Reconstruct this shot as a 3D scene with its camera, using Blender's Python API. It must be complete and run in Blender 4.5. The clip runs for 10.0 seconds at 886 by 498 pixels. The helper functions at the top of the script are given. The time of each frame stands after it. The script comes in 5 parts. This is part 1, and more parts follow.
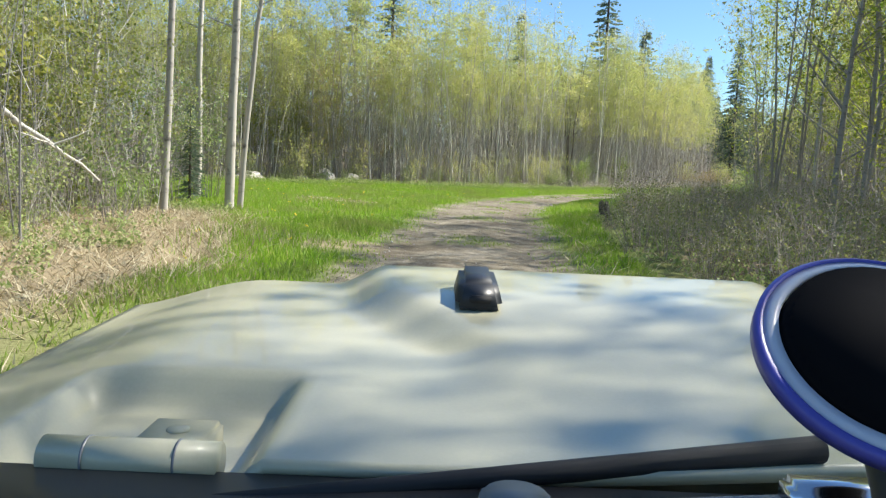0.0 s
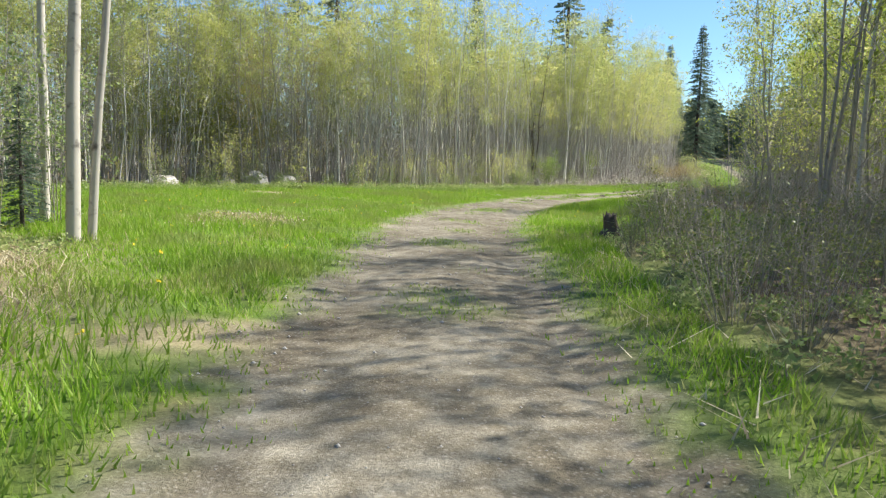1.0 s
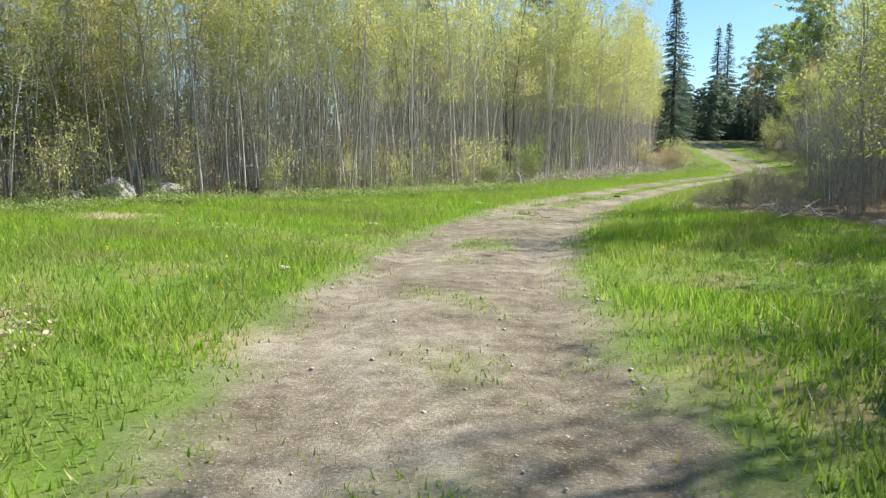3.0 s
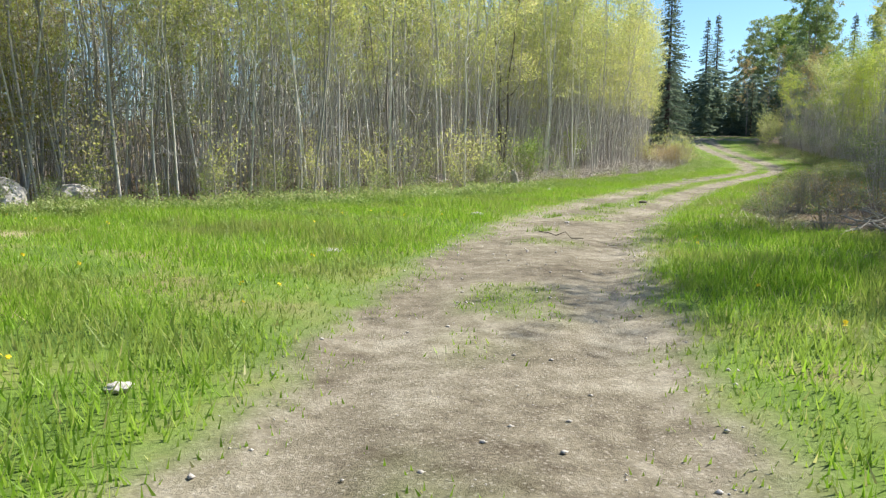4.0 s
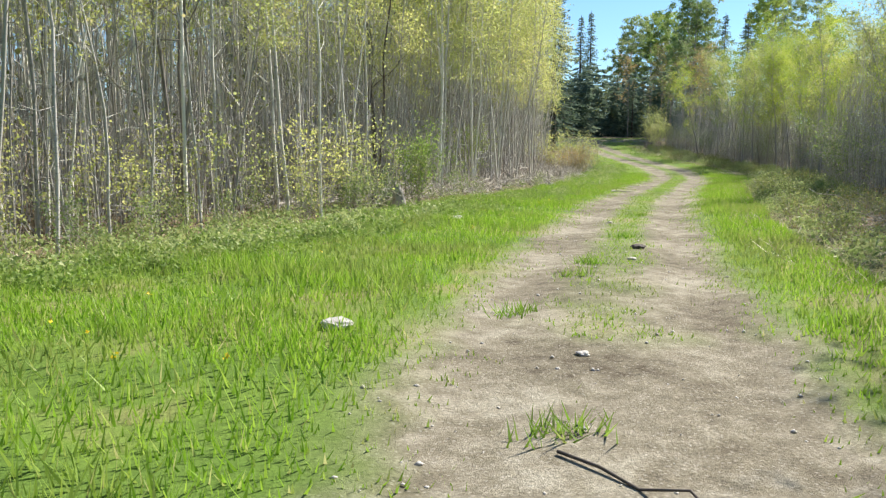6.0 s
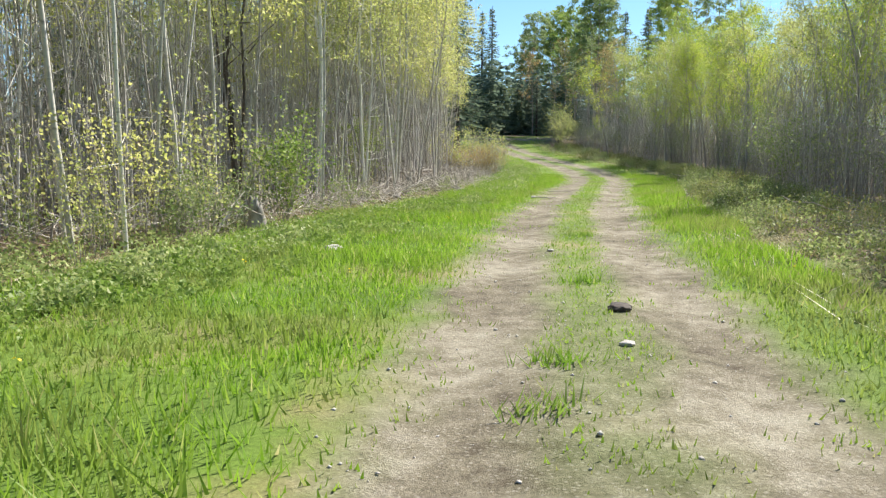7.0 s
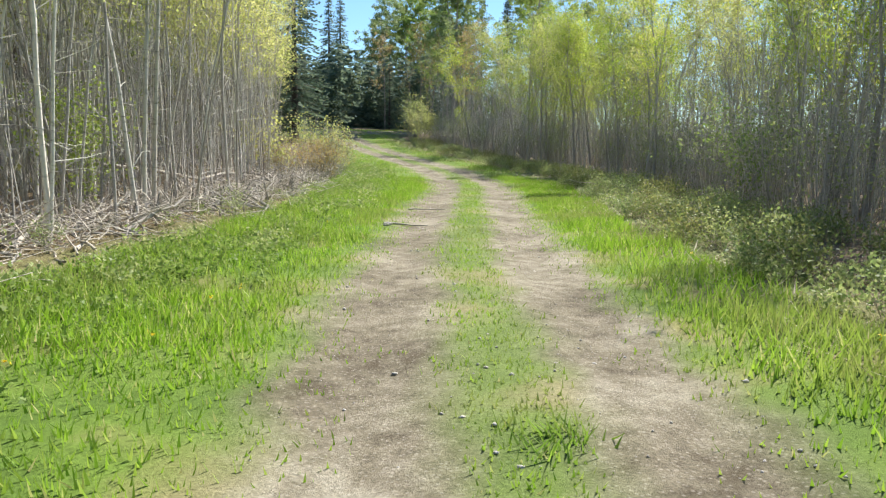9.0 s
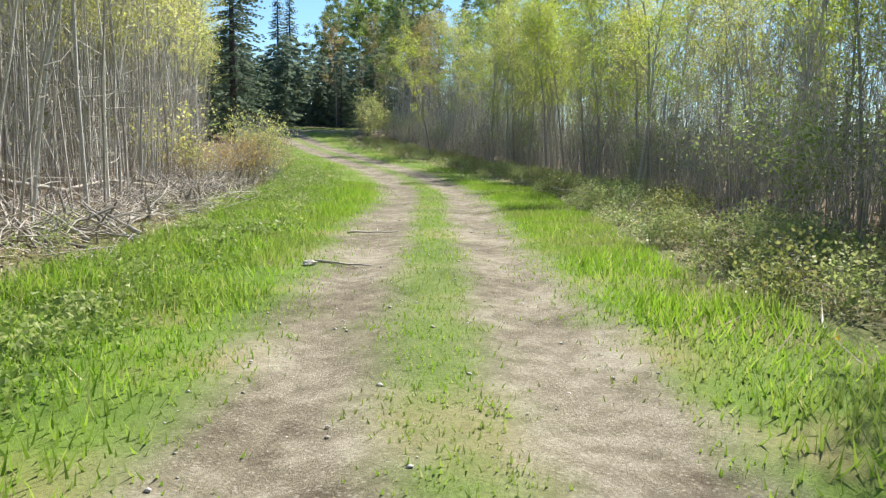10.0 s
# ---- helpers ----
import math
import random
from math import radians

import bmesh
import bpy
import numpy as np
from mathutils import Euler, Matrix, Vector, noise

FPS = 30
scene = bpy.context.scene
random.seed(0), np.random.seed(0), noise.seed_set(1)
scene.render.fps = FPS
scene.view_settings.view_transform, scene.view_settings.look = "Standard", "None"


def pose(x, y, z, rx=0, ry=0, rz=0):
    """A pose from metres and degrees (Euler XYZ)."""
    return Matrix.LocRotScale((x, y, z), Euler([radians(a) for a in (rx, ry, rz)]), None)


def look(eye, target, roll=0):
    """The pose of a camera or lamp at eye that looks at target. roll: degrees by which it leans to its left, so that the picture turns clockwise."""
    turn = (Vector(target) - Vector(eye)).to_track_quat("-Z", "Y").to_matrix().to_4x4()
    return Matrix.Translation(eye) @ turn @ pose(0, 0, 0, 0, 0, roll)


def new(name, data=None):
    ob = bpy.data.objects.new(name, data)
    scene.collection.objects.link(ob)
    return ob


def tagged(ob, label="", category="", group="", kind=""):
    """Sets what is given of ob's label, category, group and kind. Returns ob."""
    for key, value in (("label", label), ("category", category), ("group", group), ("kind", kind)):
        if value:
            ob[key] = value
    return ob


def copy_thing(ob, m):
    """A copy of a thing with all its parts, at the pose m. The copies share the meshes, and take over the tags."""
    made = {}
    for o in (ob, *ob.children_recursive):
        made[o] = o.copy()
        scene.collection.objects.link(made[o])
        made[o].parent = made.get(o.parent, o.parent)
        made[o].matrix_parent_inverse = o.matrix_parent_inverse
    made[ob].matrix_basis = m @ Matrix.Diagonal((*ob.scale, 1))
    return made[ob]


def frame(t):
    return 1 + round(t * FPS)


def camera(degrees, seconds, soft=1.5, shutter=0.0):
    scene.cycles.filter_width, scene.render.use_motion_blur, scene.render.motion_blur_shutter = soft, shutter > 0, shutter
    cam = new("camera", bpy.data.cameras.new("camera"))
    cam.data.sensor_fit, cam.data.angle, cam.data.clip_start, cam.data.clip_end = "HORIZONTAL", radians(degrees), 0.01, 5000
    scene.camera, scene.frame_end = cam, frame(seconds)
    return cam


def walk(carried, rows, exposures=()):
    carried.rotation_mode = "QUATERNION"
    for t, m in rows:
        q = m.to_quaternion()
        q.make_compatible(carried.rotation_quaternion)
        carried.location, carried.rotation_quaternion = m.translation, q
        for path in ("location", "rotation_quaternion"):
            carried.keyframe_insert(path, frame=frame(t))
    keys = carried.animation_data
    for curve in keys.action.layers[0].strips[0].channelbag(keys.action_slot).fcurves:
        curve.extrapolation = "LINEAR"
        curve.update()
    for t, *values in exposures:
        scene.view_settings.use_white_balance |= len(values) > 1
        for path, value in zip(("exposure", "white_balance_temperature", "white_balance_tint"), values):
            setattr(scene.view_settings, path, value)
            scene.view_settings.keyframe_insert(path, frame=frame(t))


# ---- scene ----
cam = camera(59.8, 10.0, soft=1.3)
METRES, EYE, TILT, LEAN, TURN = 52.0, 1.5, -6.3, -2.6, 0.0
ROWS = [
    (0.0, 0.0, 0.0, 0.0, -0.0, 0.0, -0.0),
    (0.5, -0.0005, 0.0533, 0.0073, -1.74, -0.16, 0.64),
    (1.0, 0.0016, 0.1056, 0.0141, -3.32, -0.34, 1.23),
    (1.5, 0.0038, 0.1577, 0.0204, -4.65, -0.52, 2.0),
    (2.0, 0.0072, 0.2092, 0.0268, -5.64, -0.71, 2.6),
    (2.5, 0.0092, 0.2597, 0.0329, -6.37, -0.96, 3.05),
    (4.0, 0.0208, 0.4093, 0.0488, -8.5, -1.74, 3.08),
    (4.5, 0.0271, 0.4582, 0.0543, -9.97, -1.88, 2.99),
    (5.0, 0.0353, 0.5073, 0.059, -12.02, -1.92, 3.25),
    (5.5, 0.0461, 0.5554, 0.0639, -14.84, -2.0, 3.69),
    (7.0, 0.1024, 0.6938, 0.0763, -25.38, -2.79, 5.11),
    (7.5, 0.1257, 0.736, 0.0799, -28.64, -3.18, 5.23),
    (8.0, 0.1507, 0.7768, 0.0833, -31.54, -3.55, 5.2),
    (8.5, 0.1774, 0.8166, 0.0865, -34.08, -3.86, 5.11),
    (9.0, 0.2052, 0.8558, 0.0897, -36.27, -4.14, 5.02),
    (9.5, 0.2338, 0.8939, 0.0923, -38.08, -4.32, 5.0),
    (10.0, 0.2632, 0.9312, 0.0953, -39.48, -4.46, 5.12),
]
walk(cam, [(t, pose(0, 0, EYE, TILT, LEAN, TURN) @ pose(METRES * x, METRES * y, METRES * z, 90 + pitch, roll, yaw)) for t, x, y, z, yaw, pitch, roll in ROWS])

# ---- world, sun, exposure ----
SUN_AZ, SUN_EL = 70.0, 44.0          # clockwise from +y, above the horizon
world = bpy.data.worlds.new("sky")
scene.world = world
world.use_nodes = True
_wn, _wl = world.node_tree.nodes, world.node_tree.links
sky = _wn.new("ShaderNodeTexSky")
sky.sky_type, sky.sun_disc = "NISHITA", False
sky.sun_elevation, sky.sun_rotation = radians(SUN_EL), radians(SUN_AZ)
sky.air_density, sky.dust_density, sky.ozone_density = 1.0, 0.1, 3.0
tint = _wn.new("ShaderNodeMix")
tint.data_type, tint.blend_type = "RGBA", "MULTIPLY"
tint.inputs[0].default_value, tint.inputs[7].default_value = 1.0, (0.74, 0.92, 1.06, 1)
_wl.new(sky.outputs[0], tint.inputs[6])
_wl.new(tint.outputs[2], _wn["Background"].inputs[0])
_wn["Background"].inputs[1].default_value = 0.079
sun_dir = Vector((math.sin(radians(SUN_AZ)) * math.cos(radians(SUN_EL)), math.cos(radians(SUN_AZ)) * math.cos(radians(SUN_EL)), math.sin(radians(SUN_EL))))
sun = new("sun", bpy.data.lights.new("sun", "SUN"))
sun.data.energy, sun.data.angle, sun.data.color = 4.8, radians(0.53), (1.0, 0.95, 0.86)
sun.matrix_world = look(sun_dir * 60, (0, 0, 0))
scene.view_settings.exposure = 1.05

rng = np.random.default_rng(7)


# ---- materials ----
def mat(name, base=(0.5, 0.5, 0.5), rough=0.6, metal=0.0):
    m = bpy.data.materials.new(name)
    m.use_nodes = True
    p = m.node_tree.nodes["Principled BSDF"]
    p.inputs["Base Color"].default_value = (*base, 1)
    p.inputs["Roughness"].default_value = rough
    p.inputs["Metallic"].default_value = metal
    return m, m.node_tree.nodes, m.node_tree.links, p


def ramp(nodes, stops):
    r = nodes.new("ShaderNodeValToRGB")
    e = r.color_ramp.elements
    while len(e) < len(stops):
        e.new(0.5)
    for el, (at, c) in zip(e, stops):
        el.position, el.color = at, (*c, 1)
    return r


def noise_tex(nodes, links, scale, detail=4, coord=None, rough=0.55):
    n = nodes.new("ShaderNodeTexNoise")
    n.inputs["Scale"].default_value, n.inputs["Detail"].default_value = scale, detail
    n.inputs["Roughness"].default_value = rough
    if coord is not None:
        links.new(coord, n.inputs["Vector"])
    return n


def mixc(nodes, links, a, b, f, blend="MIX"):
    m = nodes.new("ShaderNodeMix")
    m.data_type, m.blend_type = "RGBA", blend
    for v, k in ((f, 0), (a, 6), (b, 7)):
        if isinstance(v, (tuple, list)):
            m.inputs[k].default_value = (*v, 1)
        elif isinstance(v, (int, float)):
            m.inputs[k].default_value = v
        else:
            links.new(v, m.inputs[k])
    return m.outputs[2]


def bump(nodes, links, p, height, strength, dist):
    b = nodes.new("ShaderNodeBump")
    b.inputs["Strength"].default_value, b.inputs["Distance"].default_value = strength, dist
    links.new(height, b.inputs["Height"])
    links.new(b.outputs[0], p.inputs["Normal"])


def leaf_mat(name, stops, trans=0.45, rough=0.55, patch=None):
    """Thin leaves: the colour varies leaf by leaf and tree by tree, and light comes through."""
    m, n, l, p = mat(name, rough=rough)
    geo, info = n.new("ShaderNodeNewGeometry"), n.new("ShaderNodeObjectInfo")
    r = ramp(n, stops)
    l.new(geo.outputs["Random Per Island"], r.inputs[0])
    hsv = n.new("ShaderNodeHueSaturation")
    mr = n.new("ShaderNodeMapRange")
    mr.inputs[3].default_value, mr.inputs[4].default_value = 0.80, 1.24
    hue = n.new("ShaderNodeMapRange")
    hue.inputs[3].default_value, hue.inputs[4].default_value = 0.515, 0.482
    l.new(info.outputs["Random"], hue.inputs[0])
    l.new(hue.outputs[0], hsv.inputs["Hue"])
    l.new(info.outputs["Random"], mr.inputs[0])
    l.new(mr.outputs[0], hsv.inputs["Value"])
    tone = r.outputs[0]
    if patch:
        tc = n.new("ShaderNodeTexCoord")
        big = noise_tex(n, l, 0.45, 5, tc.outputs["Object"], 0.65)
        worn = ramp(n, [(0.46, (0, 0, 0)), (0.62, (0.75, 0.75, 0.75))])
        l.new(big.outputs[0], worn.inputs[0])
        tone = mixc(n, l, tone, patch, worn.outputs[0])
    l.new(tone, hsv.inputs["Color"])
    l.new(hsv.outputs[0], p.inputs["Base Color"])
    t = n.new("ShaderNodeBsdfTranslucent")
    l.new(hsv.outputs[0], t.inputs[0])
    mx = n.new("ShaderNodeMixShader")
    mx.inputs[0].default_value = trans
    l.new(p.outputs[0], mx.inputs[1]), l.new(t.outputs[0], mx.inputs[2])
    l.new(mx.outputs[0], n["Material Output"].inputs[0])
    p.inputs["Specular IOR Level"].default_value = 0.3
    return m


def bark_mat(name, light, dark, marks, mark_scale=(7, 7, 28)):
    m, n, l, p = mat(name, rough=0.85)
    tc = n.new("ShaderNodeTexCoord")
    mp = n.new("ShaderNodeMapping")
    mp.inputs["Scale"].default_value = mark_scale
    l.new(tc.outputs["Object"], mp.inputs[0])
    n1 = noise_tex(n, l, 1.0, 5, mp.outputs[0])
    n2 = noise_tex(n, l, 1.3, 3, tc.outputs["Object"])
    geo = n.new("ShaderNodeNewGeometry")
    tone = mixc(n, l, light, dark, n2.outputs[0])
    tone = mixc(n, l, tone, dark, geo.outputs["Random Per Island"])
    r = ramp(n, [(0.55, (0, 0, 0)), (0.72, (0.9, 0.9, 0.9))])
    l.new(n1.outputs[0], r.inputs[0])
    col = mixc(n, l, tone, marks, r.outputs[0])
    info, val, hsv = n.new("ShaderNodeObjectInfo"), n.new("ShaderNodeMapRange"), n.new("ShaderNodeHueSaturation")
    val.inputs[3].default_value, val.inputs[4].default_value = 0.78, 1.22
    l.new(info.outputs["Random"], val.inputs[0])
    l.new(val.outputs[0], hsv.inputs["Value"])
    l.new(col, hsv.inputs["Color"])
    l.new(hsv.outputs[0], p.inputs["Base Color"])
    bump(n, l, p, n1.outputs[0], 0.5, 0.01)
    return m


M_LEAF_ASPEN = leaf_mat("young_aspen_leaves", [(0, (0.35, 0.40, 0.11)), (0.5, (0.51, 0.54, 0.17)), (0.85, (0.61, 0.62, 0.26)), (1, (0.57, 0.48, 0.25))], 0.58)
M_LEAF_OLIVE = leaf_mat("yellow_olive_leaves", [(0, (0.16, 0.20, 0.04)), (0.5, (0.28, 0.31, 0.06)), (1, (0.42, 0.42, 0.12))], 0.5)
M_LEAF_WEED = leaf_mat("light_green_weeds", [(0, (0.20, 0.30, 0.05)), (0.5, (0.32, 0.42, 0.09)), (1, (0.46, 0.52, 0.17))], 0.45)
M_LEAF_GREEN = leaf_mat("fresh_green_leaves", [(0, (0.20, 0.31, 0.04)), (0.5, (0.36, 0.46, 0.06)), (1, (0.54, 0.57, 0.11))], 0.6)
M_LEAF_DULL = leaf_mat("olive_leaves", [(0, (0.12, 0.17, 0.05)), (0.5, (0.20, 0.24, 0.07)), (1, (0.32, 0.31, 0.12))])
M_LEAF_SHRUB = leaf_mat("shrub_leaves", [(0, (0.17, 0.25, 0.08)), (0.55, (0.29, 0.37, 0.13)), (1, (0.43, 0.46, 0.21))])
M_LEAF_RUST = leaf_mat("rusty_bud_leaves", [(0, (0.28, 0.20, 0.09)), (0.5, (0.40, 0.30, 0.12)), (1, (0.46, 0.43, 0.16))])
M_NEEDLE = leaf_mat("spruce_needles", [(0, (0.11, 0.16, 0.12)), (0.6, (0.165, 0.225, 0.155)), (1, (0.22, 0.275, 0.18))], trans=0.35, rough=0.9)
M_GRASS = leaf_mat("grass_blades", [(0, (0.14, 0.28, 0.02)), (0.5, (0.22, 0.39, 0.035)), (0.88, (0.31, 0.46, 0.06)), (1, (0.50, 0.46, 0.22))], trans=0.5, rough=0.5, patch=(0.235, 0.27, 0.085))
M_DRY = leaf_mat("dead_grass_blades", [(0, (0.27, 0.21, 0.12)), (0.5, (0.45, 0.38, 0.24)), (1, (0.62, 0.56, 0.40))], trans=0.25)
M_YELLOW = leaf_mat("dandelion_petals", [(0, (0.75, 0.55, 0.02)), (1, (0.85, 0.68, 0.05))], trans=0.2)
M_BARK_PALE = bark_mat("pale_aspen_bark", (0.80, 0.78, 0.72), (0.52, 0.50, 0.45), (0.17, 0.155, 0.135))
M_BARK_MID = bark_mat("dull_aspen_bark", (0.56, 0.54, 0.495), (0.33, 0.31, 0.285), (0.13, 0.12, 0.11))
M_BARK_BIRCH = bark_mat("white_birch_bark", (0.78, 0.76, 0.70), (0.62, 0.59, 0.52), (0.12, 0.11, 0.10), (4, 4, 9))
M_BARK_OLD = bark_mat("weathered_birch_bark", (0.70, 0.67, 0.60), (0.38, 0.35, 0.30), (0.07, 0.06, 0.052), (5, 5, 6))
M_BARK_GREY = bark_mat("grey_brown_bark", (0.44, 0.41, 0.36), (0.26, 0.235, 0.205), (0.10, 0.09, 0.08), (9, 9, 5))
M_BARK_DARK = bark_mat("dark_conifer_bark", (0.13, 0.10, 0.075), (0.07, 0.055, 0.045), (0.03, 0.025, 0.02), (9, 9, 5))
M_TWIG = leaf_mat("grey_fine_twigs", [(0, (0.21, 0.20, 0.185)), (0.6, (0.39, 0.375, 0.35)), (1, (0.64, 0.61, 0.56))], 0.05, 0.8)
M_TWIG_BROWN = leaf_mat("brown_fine_twigs", [(0, (0.19, 0.165, 0.14)), (0.6, (0.33, 0.29, 0.25)), (1, (0.50, 0.45, 0.39))], 0.05, 0.8)
M_DEADWOOD = bark_mat("weathered_dead_wood", (0.62, 0.58, 0.52), (0.38, 0.34, 0.29), (0.13, 0.105, 0.085), (14, 14, 3))


def ground_material():
    m, n, l, p = mat("field_ground", rough=0.95)
    tc = n.new("ShaderNodeTexCoord")

    def attr(name):
        a = n.new("ShaderNodeAttribute")
        a.attribute_name = name
        return a.outputs["Fac"]
    co = tc.outputs["Object"]
    big, mid, fine = noise_tex(n, l, 0.7, 5, co), noise_tex(n, l, 5.0, 6, co), noise_tex(n, l, 38.0, 6, co, 0.7)
    vor = n.new("ShaderNodeTexVoronoi")
    vor.inputs["Scale"].default_value = 26
    l.new(co, vor.inputs["Vector"])
    # dirt of the track: pale dusty brown with gravel
    dr = ramp(n, [(0.36, (0.115, 0.094, 0.064)), (0.5, (0.225, 0.195, 0.14)), (0.63, (0.36, 0.325, 0.25))])
    l.new(mixc(n, l, big.outputs[0], mid.outputs[0], 0.45), dr.inputs[0])
    gr = ramp(n, [(0.0, (0.55, 0.55, 0.55)), (0.35, (0.0, 0.0, 0.0))])
    l.new(vor.outputs["Distance"], gr.inputs[0])
    fr = ramp(n, [(0.35, (0.6, 0.6, 0.6)), (0.7, (1.25, 1.25, 1.25))])
    l.new(fine.outputs[0], fr.inputs[0])
    dirt = mixc(n, l, dr.outputs[0], fr.outputs[0], 0.8, "MULTIPLY")
    dirt = mixc(n, l, dirt, (0.50, 0.46, 0.39), gr.outputs[0])
    # turf under the blades
    tr = ramp(n, [(0.3, (0.10, 0.17, 0.03)), (0.5, (0.15, 0.23, 0.04)), (0.68, (0.26, 0.24, 0.10))])
    l.new(big.outputs[0], tr.inputs[0])
    turf = mixc(n, l, tr.outputs[0], fr.outputs[0], 0.7, "MULTIPLY")
    # leaf litter under the trees
    lr = ramp(n, [(0.3, (0.085, 0.062, 0.04)), (0.5, (0.17, 0.125, 0.08)), (0.72, (0.29, 0.225, 0.15))])
    l.new(fine.outputs[0], lr.inputs[0])
    dry = ramp(n, [(0.3, (0.20, 0.15, 0.09)), (0.5, (0.36, 0.29, 0.18)), (0.7, (0.46, 0.40, 0.27))])
    l.new(fine.outputs[0], dry.inputs[0])
    col = mixc(n, l, turf, lr.outputs[0], attr("litter"))
    col = mixc(n, l, col, dry.outputs[0], attr("dry"))
    col = mixc(n, l, col, dirt, attr("dirt"))
    l.new(col, p.inputs["Base Color"])
    p.inputs["Specular IOR Level"].default_value = 0.15
    bump(n, l, p, mixc(n, l, fine.outputs[0], mid.outputs[0], 0.4), 0.7, 0.04)
    return m


# ---- plan of the place ----
TRACK = [(-2, -60), (-0.3, -30), (0.25, -6), (0.3, 4), (0.35, 10), (0.95, 18), (1.6, 24), (3.7, 31), (6.7, 37.4), (10.9, 44), (16.3, 51.7), (22.9, 60.1), (29.1, 67.9), (34.4, 77), (38.0, 86.5), (41.0, 96), (44.5, 106), (46, 112)]
LEFT_EDGE = [(-3.6, -30), (-3.4, 5.8), (-3.2, 8), (-3.9, 11.6), (-4.7, 17.2), (-10, 19.5), (-17, 25), (-18, 31), (-9, 35.4), (-6.1, 38.8), (-4, 40), (-1.4, 41.2), (0.6, 42.1), (2.3, 43.2), (4.5, 45.4), (6.3, 47.5), (7.6, 49.2), (10.3, 52.4), (12.9, 54.6), (15.1, 57), (17, 59.1), (19.2, 62), (22.5, 67), (25.5, 71.5), (29.5, 78.5), (32.5, 84), (36, 92.7), (38, 104), (37, 113)]
RIGHT_EDGE = [(2.9, -30), (2.6, 2), (2.8, 11.5), (3.9, 19.3), (5, 22.2), (9, 23), (11.3, 26.5), (11.3, 32.2), (9.6, 35.3), (11.2, 39), (14.6, 44.2), (18.6, 49.3), (22.1, 54.2), (25.9, 58.3), (32, 65.5), (37.9, 74.8), (42, 86), (45.5, 97), (49, 104.5), (58, 113)]


BARE_PATCHES = ((-3.3, 22.4, 1.6, 2.1), (-4.6, 34.4, 1.3, 0.8), (-1.4, 11.6, 0.9, 0.7))   # x, y and half-widths of dead turf


def resample(pts, step=0.5):
    p = np.array(pts, float)
    out = []
    q = np.vstack([2 * p[0] - p[1], p, 2 * p[-1] - p[-2]])
    for i in range(1, len(q) - 2):
        k = max(2, int(np.linalg.norm(q[i + 1] - q[i]) / step))
        u = np.linspace(0, 1, k, endpoint=False)[:, None]
        a, b, c, d = q[i - 1], q[i], q[i + 1], q[i + 2]
        out.append(0.5 * (2 * b + (c - a) * u + (2 * a - 5 * b + 4 * c - d) * u ** 2 + (3 * b - a - 3 * c + d) * u ** 3))
    return np.vstack(out + [p[-1:]])


def smooth(a, b, x):
    u = np.clip((np.asarray(x, float) - a) / (b - a), 0, 1)
    return u * u * (3 - 2 * u)


def to_line(P, line):
    """Distance of points to a polyline, and the side (+1: to the left of its direction)."""
    P = np.atleast_2d(P)[:, :2]
    best, side = np.full(len(P), 1e9), np.ones(len(P))
    a, b = line[:-1], line[1:]
    for i in range(len(a)):
        d = b[i] - a[i]
        u = np.clip(((P - a[i]) @ d) / (d @ d), 0, 1)
        r = P - (a[i] + u[:, None] * d)
        dist = np.hypot(r[:, 0], r[:, 1])
        near = dist < best
        best = np.where(near, dist, best)
        side = np.where(near, np.sign(d[0] * (P[:, 1] - a[i][1]) - d[1] * (P[:, 0] - a[i][0])), side)
    return best, side


def inside(P, poly):
    P = np.atleast_2d(P)
    x, y = P[:, 0], P[:, 1]
    hit = np.zeros(len(P), bool)
    j = len(poly) - 1
    for i in range(len(poly)):
        xi, yi, xj, yj = *poly[i], *poly[j]
        if yi != yj:
            hit ^= ((yi > y) != (yj > y)) & (x < (xj - xi) * (y - yi) / (yj - yi) + xi)
        j = i
    return hit


TRACK_L = resample(TRACK, 1.0)
OPEN = np.array(LEFT_EDGE + RIGHT_EDGE[::-1], float)
OPEN_LOOP = np.vstack([OPEN, OPEN[:1]])


GX, GY, GS = -32.0, -14.0, 0.4       # raster of the plan, for quick distances
_gx, _gy = np.arange(GX, 66, GS), np.arange(GY, 124, GS)
_GP = np.stack([a.ravel() for a in np.meshgrid(_gx, _gy)], 1)


def raster(line):
    d, side = to_line(_GP, line)
    return (d * np.where(side == 0, 1, side)).reshape(len(_gy), len(_gx))


def signed(P, grid, line):
    """Signed distance to a line (+: to its left), from the raster where it reaches."""
    P = np.atleast_2d(np.asarray(P, float))[:, :2]
    u, v = (P[:, 0] - GX) / GS, (P[:, 1] - GY) / GS
    ok = (u >= 0) & (v >= 0) & (u < len(_gx) - 1.001) & (v < len(_gy) - 1.001)
    out = np.empty(len(P))
    i, j = u[ok].astype(int), v[ok].astype(int)
    fu, fv = u[ok] - i, v[ok] - j
    out[ok] = (grid[j, i] * (1 - fu) + grid[j, i + 1] * fu) * (1 - fv) + (grid[j + 1, i] * (1 - fu) + grid[j + 1, i + 1] * fu) * fv
    if not ok.all():
        d, side = to_line(P[~ok], line)
        out[~ok] = d * np.where(side == 0, 1, side)
    return out


G_TRACK, G_OPEN = raster(TRACK_L), np.abs(raster(OPEN_LOOP))


def from_track(P):
    q = signed(P, G_TRACK, TRACK_L)
    return np.abs(q), np.sign(q)


def sample_dist(P):
    return np.abs(signed(P, G_OPEN, OPEN_LOOP))


